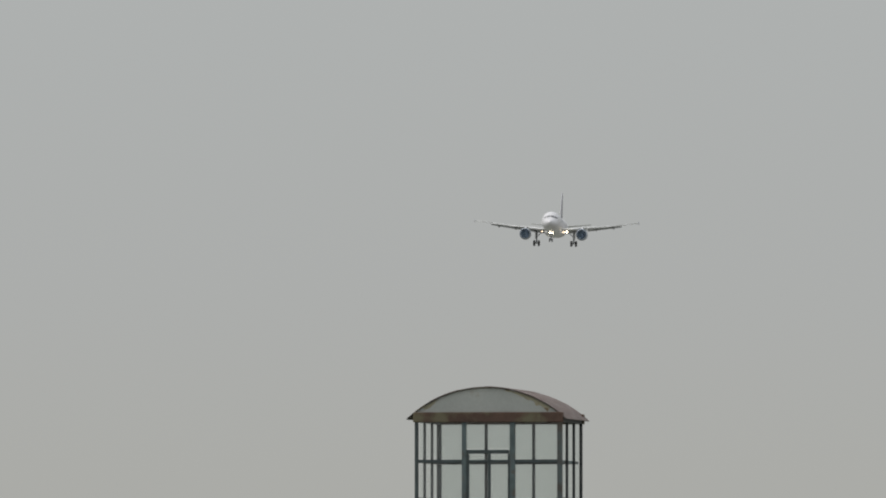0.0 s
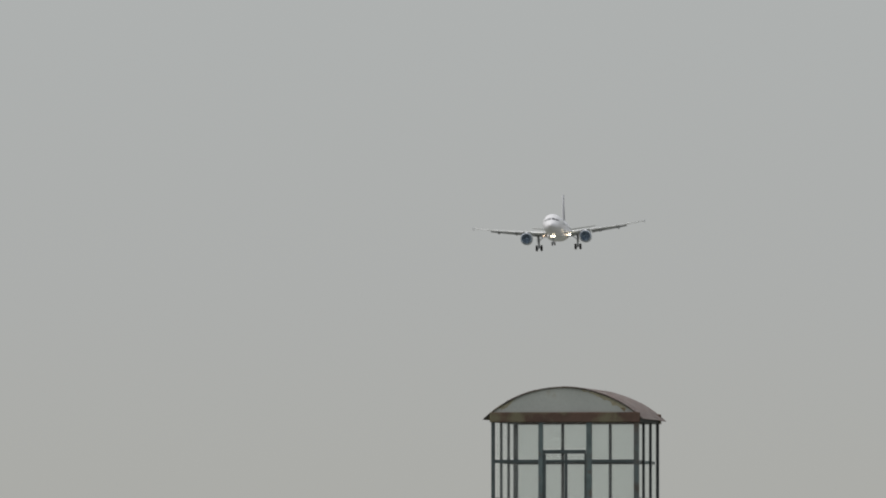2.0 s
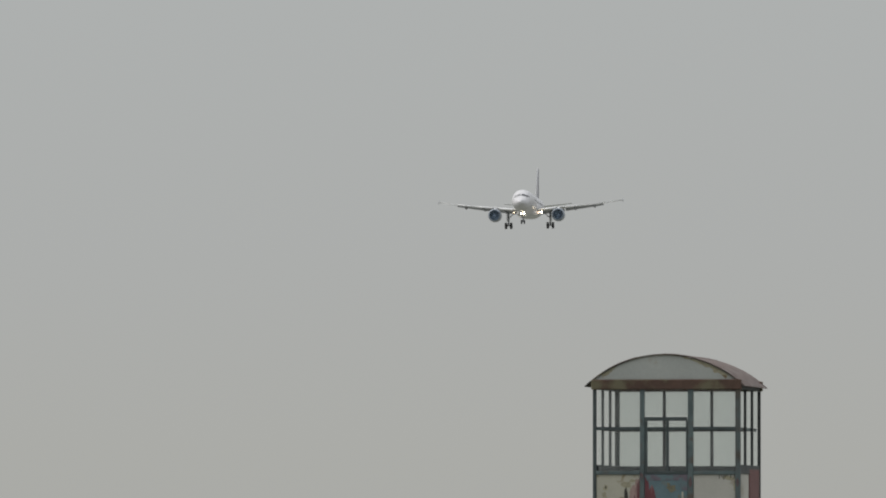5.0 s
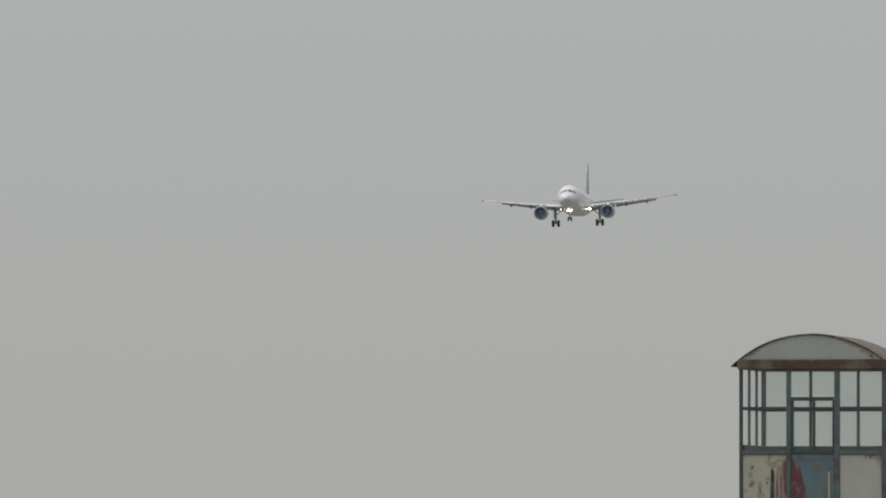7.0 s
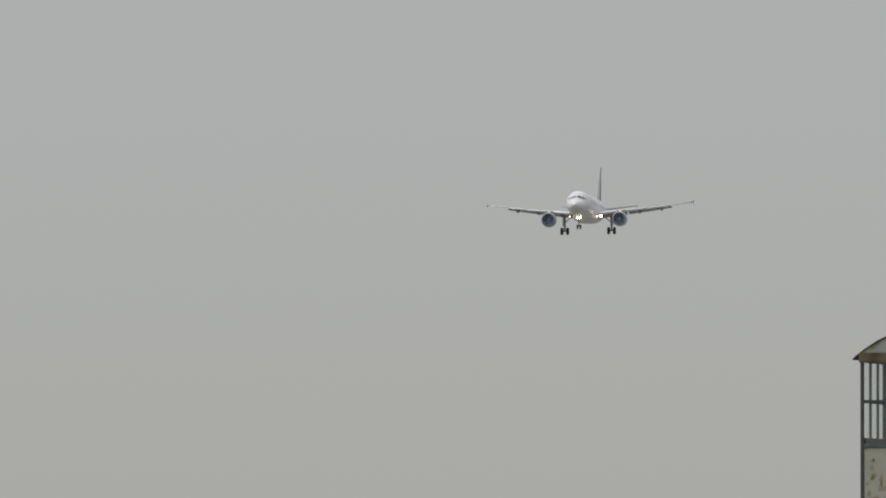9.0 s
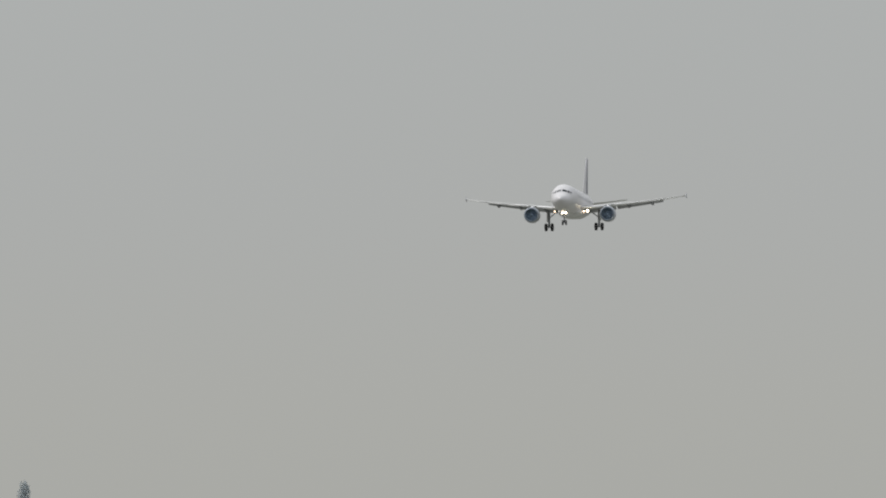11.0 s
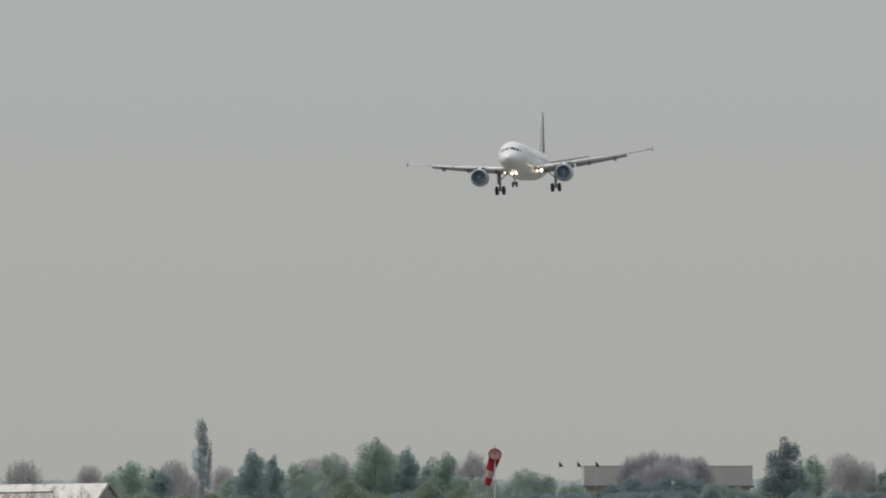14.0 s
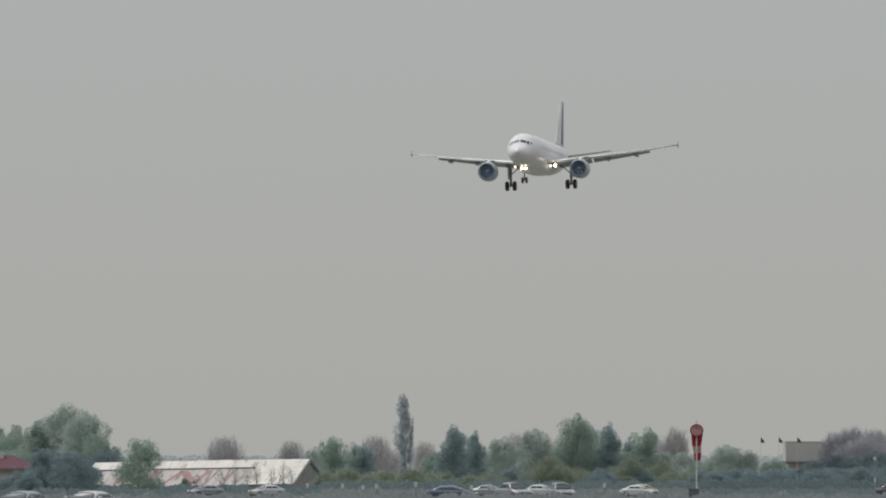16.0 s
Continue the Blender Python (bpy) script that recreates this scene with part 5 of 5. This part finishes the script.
def build_hall():
    x0, y = plan(25.4, 2000)
    x1, _ = plan(37.55, 2000)
    L = x1 - x0
    t = thing("hall_building", pose(x0, y, 0), "flat-roofed pale grey hall half hidden by bare trees", "building")
    part("wall", box(L, 14, 4.1, (L / 2, 7, 2.05), 0.05), "plaster", t, "pale ground floor wall")
    part("upper_wall", box(L + 0.6, 14.6, 2.9, (L / 2, 7, 5.75), 0.05), "hall", t, "grey clad upper wall")
    part("canopy", box(L + 1.0, 1.6, 0.35, (L / 2, -0.75, 4.2), 0.03), "hall_dark", t, "dark canopy edge")
    part("roof", box(L + 0.7, 14.7, 0.12, (L / 2, 7, 7.26), 0.02), "hall", t)
    for i in range(8):
        wx = 1.6 + i * (L - 3.2) / 7
        wd = part("window", box(1.9, 0.14, 2.0, (wx, 0.0, 2.2), 0.02), "pole_white", t)
        part("pane", box(1.7, 0.05, 1.8, (wx, -0.06, 2.2)), "hall_glass", wd)


build_shed()
build_house()
build_hall()


# ---- windsock, flags, posts, cars ----
def build_windsock():
    x, y = plan(18.7, 1000)
    t = thing("windsock", pose(x, y, 0), "red and white windsock drooping from a pale pole", "windsock")
    part("pole", tube((0, 0, 0), (0, 0, 5.95), 0.062, 0.04, 10), "pole_white", t, "pale steel pole")
    part("finial", tube((0, 0, 5.95), (0, 0, 6.15), 0.03, 0.015, 6), "gear", t)
    part("footing", box(0.9, 0.9, 0.2, (0, 0, 0.1), 0.03), "concrete", t)
    # the mouth of the sock faces the field, the cloth droops below it
    N = 20
    angles = [2 * math.pi * i / N for i in range(N + 1)]
    mouth = lambda a, r, out: Vector((r * math.cos(a), out + 0.14 * math.sin(a), 0.9 * r * math.sin(a)))
    ring = loft([[mouth(a, 0.45 + dr, dy) for dr, dy in ((-0.03, 0.0), (0.05, 0.0), (0.05, -0.08), (-0.03, -0.08))] for a in angles], caps=False)
    hoop = part("hoop", ring, "sock_red", t, "red sock hoop")
    part("lining", loft([[mouth(a, 0.425, 0.0) for a in angles[:-1]], [mouth(a, 0.04, 0.05) for a in angles[:-1]]], caps=False), "sock_white", hoop, "whitish lining of the sock's mouth")

    def section(q):
        """From the upright mouth to the hanging tail."""
        w = min(1.0, q / 0.45)
        r = 0.465 - 0.105 * q
        out = []
        for a in angles[:-1]:
            fold = 1 + 0.09 * math.sin(3 * a + 4 * q)
            up, hang = mouth(a, r, 0.03), Vector((r * fold * math.cos(a), 0.66 + 0.8 * r * math.sin(a), -q))
            out.append(up.lerp(hang, w))
        return out

    q = 0.0
    for mt, ln in (("sock_red", 1.25), ("sock_white", 0.54), ("sock_red", 0.56)):
        part("sock_band", loft([section(q + ln * i / 6) for i in range(7)], caps=False), mt, hoop, "red fabric band" if "red" in mt else "whitish fabric band", True)
        q += ln
    return t, hoop


SOCK, HOOP = build_windsock()

cx, cy = plan(18.5, 960)
cab = thing("cable_cabinet", pose(cx, cy, 0), "dark green cable cabinet standing in the grass", "cabinet")
part("body", box(0.75, 0.5, 1.05, (0, 0, 0.525), 0.05), "green_box", cab)
part("lid", box(0.82, 0.56, 0.08, (0, 0, 1.09), 0.03), "green_box", cab)
part("cabinet_door", box(0.6, 0.03, 0.8, (0, -0.26, 0.55), 0.01), "hall_dark", cab)

for i, mils in enumerate((23.42, 24.76, 26.12)):
    fx, fy = plan(mils, 1900)
    f = thing("flagpole", pose(fx, fy, 0), "thin flagpole with a dark drooping flag", "flagpole", "flagpoles by the hall")
    part("pole", tube((0, 0, 0), (0, 0, 7.75), 0.035, 0.018, 8), "pole_white", f)
    rings = []
    for j in range(7):
        q = j / 6
        rings.append([Vector((0.02 + q * 0.5, 0.10 * math.sin(q * 9) + s * 0.012, 7.65 - q * 0.55 - d * (0.75 - 0.45 * q))) for s, d in ((-1, 0), (1, 0), (1, 1), (-1, 1))])
    part("flag", loft(rings), "flag", f, "dark drooping flag")

lx, ly = plan(31.85, 1000)
lp = thing("lamp_post", pose(lx, ly, 0), "thin pale lamp post among the bushes", "lamp post")
part("pole", tube((0, 0, 0), (0, 0, 3.2), 0.045, 0.03, 8), "gear", lp)
part("lamp_head", tube((0, 0, 3.2), (0, 0, 3.45), 0.10, 0.13, 10), "pole_white", lp, "white lamp head")
part("collar", tube((0, 0, 1.55), (0, 0, 1.9), 0.06, 0.06, 8), "pole_white", lp)

bx, by = plan(34.1, 965)
bd = thing("sign_board", pose(bx, by, 0), "red and white upright board beside the car park", "board")
for px in (-0.72, 0.72):
    part("post", box(0.08, 0.08, 1.95, (px, 0.06, 0.975), 0.01), "gear", bd)
part("panel", box(0.52, 0.05, 1.5, (-0.56, 0, 1.15), 0.01), "board_red", bd, "red panel")
part("panel", box(0.62, 0.05, 1.5, (0.02, 0, 1.15), 0.01), "pole_white", bd, "white panel")
part("panel", box(0.46, 0.05, 1.5, (0.58, 0, 1.15), 0.01), "board_red", bd, "red panel")
part("emblem", box(0.2, 0.03, 0.4, (0.16, -0.035, 0.95), 0.01), "hall_dark", bd, "dark emblem shape")


def build_car(x, y, turn, paint, label, tall=0.0, ln=1.0, group="parked cars"):
    """A car; local -y is its nose, ln stretches its length."""
    t = thing("car", pose(x, y, 0, 0, 0, turn), label, "car", group)
    # sections along the car: y, half width low, half width at roof, floor, belt, roof
    low = [(-2.05, 0.62, 0.42, 0.62), (-1.95, 0.80, 0.28, 0.72), (-1.2, 0.87, 0.22, 0.90), (-0.7, 0.89, 0.22, 0.98), (1.2, 0.89, 0.22, 1.0), (1.85, 0.84, 0.26, 0.98), (2.05, 0.66, 0.42, 0.88)]
    rings = []
    for yy, w, z0, z1 in low:
        yy, z1 = yy * ln, z1 + tall * 0.3
        rings.append([Vector(p) for p in ((-w * 0.9, yy, z0), (w * 0.9, yy, z0), (w, yy, z0 + 0.15), (w, yy, z1 - 0.14), (w * 0.88, yy, z1), (-w * 0.88, yy, z1), (-w, yy, z1 - 0.14), (-w, yy, z0 + 0.15))])
    body = part("body", loft(rings), paint, t, smooth=False)
    zb, zr = 0.97 + tall * 0.3, 1.47 + tall
    cab = []
    for yy, w, z in ((-0.95, 0.76, zb - 0.05), (-0.25, 0.62, zr - 0.03), (0.2, 0.61, zr), (0.95, 0.60, zr - 0.02), (1.75, 0.72, zb)):
        cab.append((yy, w, z))
    # arched roof sections
    arch = ((1.0, -0.14), (0.93, -0.06), (0.72, 0.0), (0.36, 0.035))
    rings = []
    for yy, w, z in cab:
        yy *= ln
        k = (z - zb + 0.06) / (zr - zb + 0.06)
        up = [(w * f, max(zb - 0.05, z + dz * k)) for f, dz in arch]
        rings.append([Vector((-0.76, yy, zb - 0.06)), Vector((0.76, yy, zb - 0.06))] + [Vector((xx, yy, z)) for xx, z in up] + [Vector((-xx, yy, z)) for xx, z in reversed(up)])
    part("roof", loft(rings), paint, t, smooth=True)
    edge = [(-0.68, -0.925, zb), (0.68, -0.925, zb), (0.58, -0.42, zr - 0.2), (0.48, -0.36, zr - 0.12), (0.24, -0.32, zr - 0.07), (-0.24, -0.32, zr - 0.07), (-0.48, -0.36, zr - 0.12), (-0.58, -0.42, zr - 0.2)]
    part("windscreen", loft([[Vector((a, b * ln - d, c + d)) for a, b, c in edge] for d in (0.0, 0.035)]), "dark_glass", t, "dark windscreen")
    for s in (-1, 1):
        part("headlight", box(0.34, 0.12, 0.16, (s * 0.60, -1.96 * ln, 0.66), 0.04), "headlight", t)
        part("mirror", box(0.18, 0.12, 0.13, (s * 0.97, -0.65 * ln, zb + 0.05), 0.04), paint, t)
        # side windows set in the cabin's flanks
        zw = zr - 0.13
        for y0, y1, y2, y3 in ((-0.62, -0.22, 0.28, 0.28), (0.36, 0.36, 0.88, 1.18)):
            glass = [Vector((s * xx, yy * ln, zz)) for xx, yy, zz in ((0.775, y0, zb + 0.02), (0.655, y1, zw), (0.655, y2, zw), (0.775, y3, zb + 0.02))]
            part("side_window", loft([glass, [p + Vector((s * 0.02, 0, 0.005)) for p in glass]]), "dark_glass", t, "dark side window")
        for wy in (-1.28 * ln, 1.30 * ln):
            wheel(t, "wheel", (s * 0.80, wy, 0.32), 0.32, 0.2)
    part("grille", box(0.7, 0.06, 0.14, (0, -2.03 * ln, 0.58), 0.02), "hall_dark", t)
    part("bumper", box(1.5, 0.14, 0.2, (0, -2.0 * ln, 0.38), 0.05), "hall_dark", t)
    return t


CARS = [(0.7, 1090, 84, "car_blue", "dark blue parked car seen from its side", -0.22), (8.7, 1160, 14, "car_silver", "silver parked car with dark glass", 0.0),
        (5.2, 1190, 30, "car_silver", "silver parked car turned aside", 0.0)]
for mils, d, turn, paint, label, tall in CARS:
    build_car(*plan(mils, d), turn, paint, label, tall)

# traffic on the road beyond the car park: bearing at the clip's end, distance, metres a second to the right, paint, label, height, length
TRAFFIC = [(14.5, 1275, 10.8, "car_white", "white hatchback driving along the road", -0.26, 0.80),
           (7.3, 1275, 10.8, "car_white", "white car driving along the road", -0.22, 0.80),
           (3.5, 1275, 10.8, "car_silver", "silver car driving along the road", -0.24, 0.80),
           (33.3, 1275, 12.1, "car_dark", "dark car driving along the road", -0.20, 0.82),
           (14.4, 1292, -14.8, "car_yellow", "yellow-green taxi driving along the road", -0.20, 0.82),
           (-17.5, 1292, -14.8, "car_silver", "silver car driving along the road", -0.24, 0.80),
           (-13.0, 1292, -14.8, "car_white", "white car driving along the road", -0.24, 0.80),
           (-31.1, 650, -6.0, "car_silver", "silver car driving through the car park", -0.25, 0.85),
           (-26.1, 650, -6.0, "car_white", "white car driving through the car park", -0.25, 0.85)]
MOVING = []
for mils, d, v, paint, label, tall, ln in TRAFFIC:
    x, y = plan(mils, d)
    turn = math.copysign(68 if d > 1000 else 30, v)
    MOVING.append((build_car(x, y, turn, paint, label, tall, ln, "cars driving past"), x, y, v, turn))

for i, (mils, d, z) in enumerate(((-10.0, 1150, 1.35), (-7.4, 1150, 1.3), (-4.9, 1150, 1.3), (-2.0, 1150, 1.45), (3.4, 1150, 1.3), (11.9, 1150, 1.35), (-5.9, 1120, 1.2), (2.1, 1120, 1.2))):
    x, y = plan(mils, d)
    p = thing("marker_post", pose(x, y, 0), "short pale post by the car park", "post", "posts by the car park")
    part("shaft", box(0.14, 0.14, z, (0, 0, z / 2 - 0.15), 0.02), "gear", p)
    part("cap", box(0.24, 0.20, 0.40, (0, 0, z - 0.12), 0.04), "pole_white", p, "pale plate")


# ---- what moves: the traffic, the aircraft on its glide path, the windsock in the breeze ----
# seconds, x, y, z, roll, heading
FLIGHT = [
    (0.0, 212.97, 2746.1, 84.82, -1.2, 8.30),
    (0.5, 207.05, 2716.9, 83.68, -0.4, 8.34),
    (1.0, 201.09, 2687.5, 82.52, 0.3, 8.39),
    (1.5, 195.21, 2657.8, 81.37, 1.5, 8.43),
    (2.0, 189.36, 2627.8, 80.56, 2.5, 8.47),
    (2.5, 183.27, 2597.5, 79.48, 2.4, 8.51),
    (3.0, 177.08, 2567.0, 78.31, 1.5, 8.56),
    (3.5, 170.80, 2536.1, 77.31, 0.6, 8.60),
    (6.0, 139.77, 2377.8, 69.53, 0.8, 9.10),
    (6.5, 133.43, 2345.2, 67.78, 2.2, 9.18),
    (7.0, 127.26, 2312.4, 66.40, 1.4, 9.27),
    (7.5, 120.99, 2279.4, 64.96, 1.2, 9.35),
    (8.0, 114.67, 2246.0, 63.46, 0.8, 9.33),
    (8.5, 108.41, 2212.4, 61.89, 0.2, 9.32),
    (9.0, 101.95, 2178.4, 60.35, 0.7, 9.30),
    (11.5, 69.47, 2004.6, 53.29, 0.9, 8.65),
    (12.0, 63.00, 1969.0, 51.81, 1.4, 8.73),
    (12.5, 56.59, 1933.1, 50.27, 0.9, 8.80),
    (13.0, 50.25, 1897.0, 48.76, 0.8, 8.93),
    (13.5, 43.93, 1860.5, 47.44, 1.2, 9.07),
    (14.0, 37.58, 1823.8, 45.96, 3.3, 9.20),
    (14.5, 31.04, 1786.8, 44.59, 3.4, 9.30),
    (15.0, 24.34, 1749.5, 43.14, 1.5, 9.40),
    (15.5, 17.64, 1711.9, 41.54, 1.3, 9.50),
    (16.0, 11.04, 1674.1, 39.97, 1.7, 9.60),
]
SWAY = [(0.0, 8, 4), (6.0, 12, 6), (9.0, 10, -4), (11.5, 4, 8), (12.5, 3, 10), (13.0, 2, 10), (13.5, 9, 8), (14.0, 14, 2), (14.5, 17, 0),
        (15.0, 21, 2), (15.5, 9, 14), (16.0, -2, 30)]


def motions():
    for car, x, y, v, turn in MOVING:
        walk(car, [(t, pose(x - v * (16.0 - t), y, 0, 0, 0, turn)) for t in (0.0, 8.0, 16.0)])
    walk(PLANE, [(t, pose(x, y, z, 2.0, roll, 180 - head)) for t, x, y, z, roll, head in FLIGHT])
    # the sock hangs from its hoop: swing across and away from the wind, in degrees
    walk(HOOP, [(t, pose(0.0, -0.24, 5.40, b * 0.3, a, 0)) for t, a, b in SWAY])


motions()
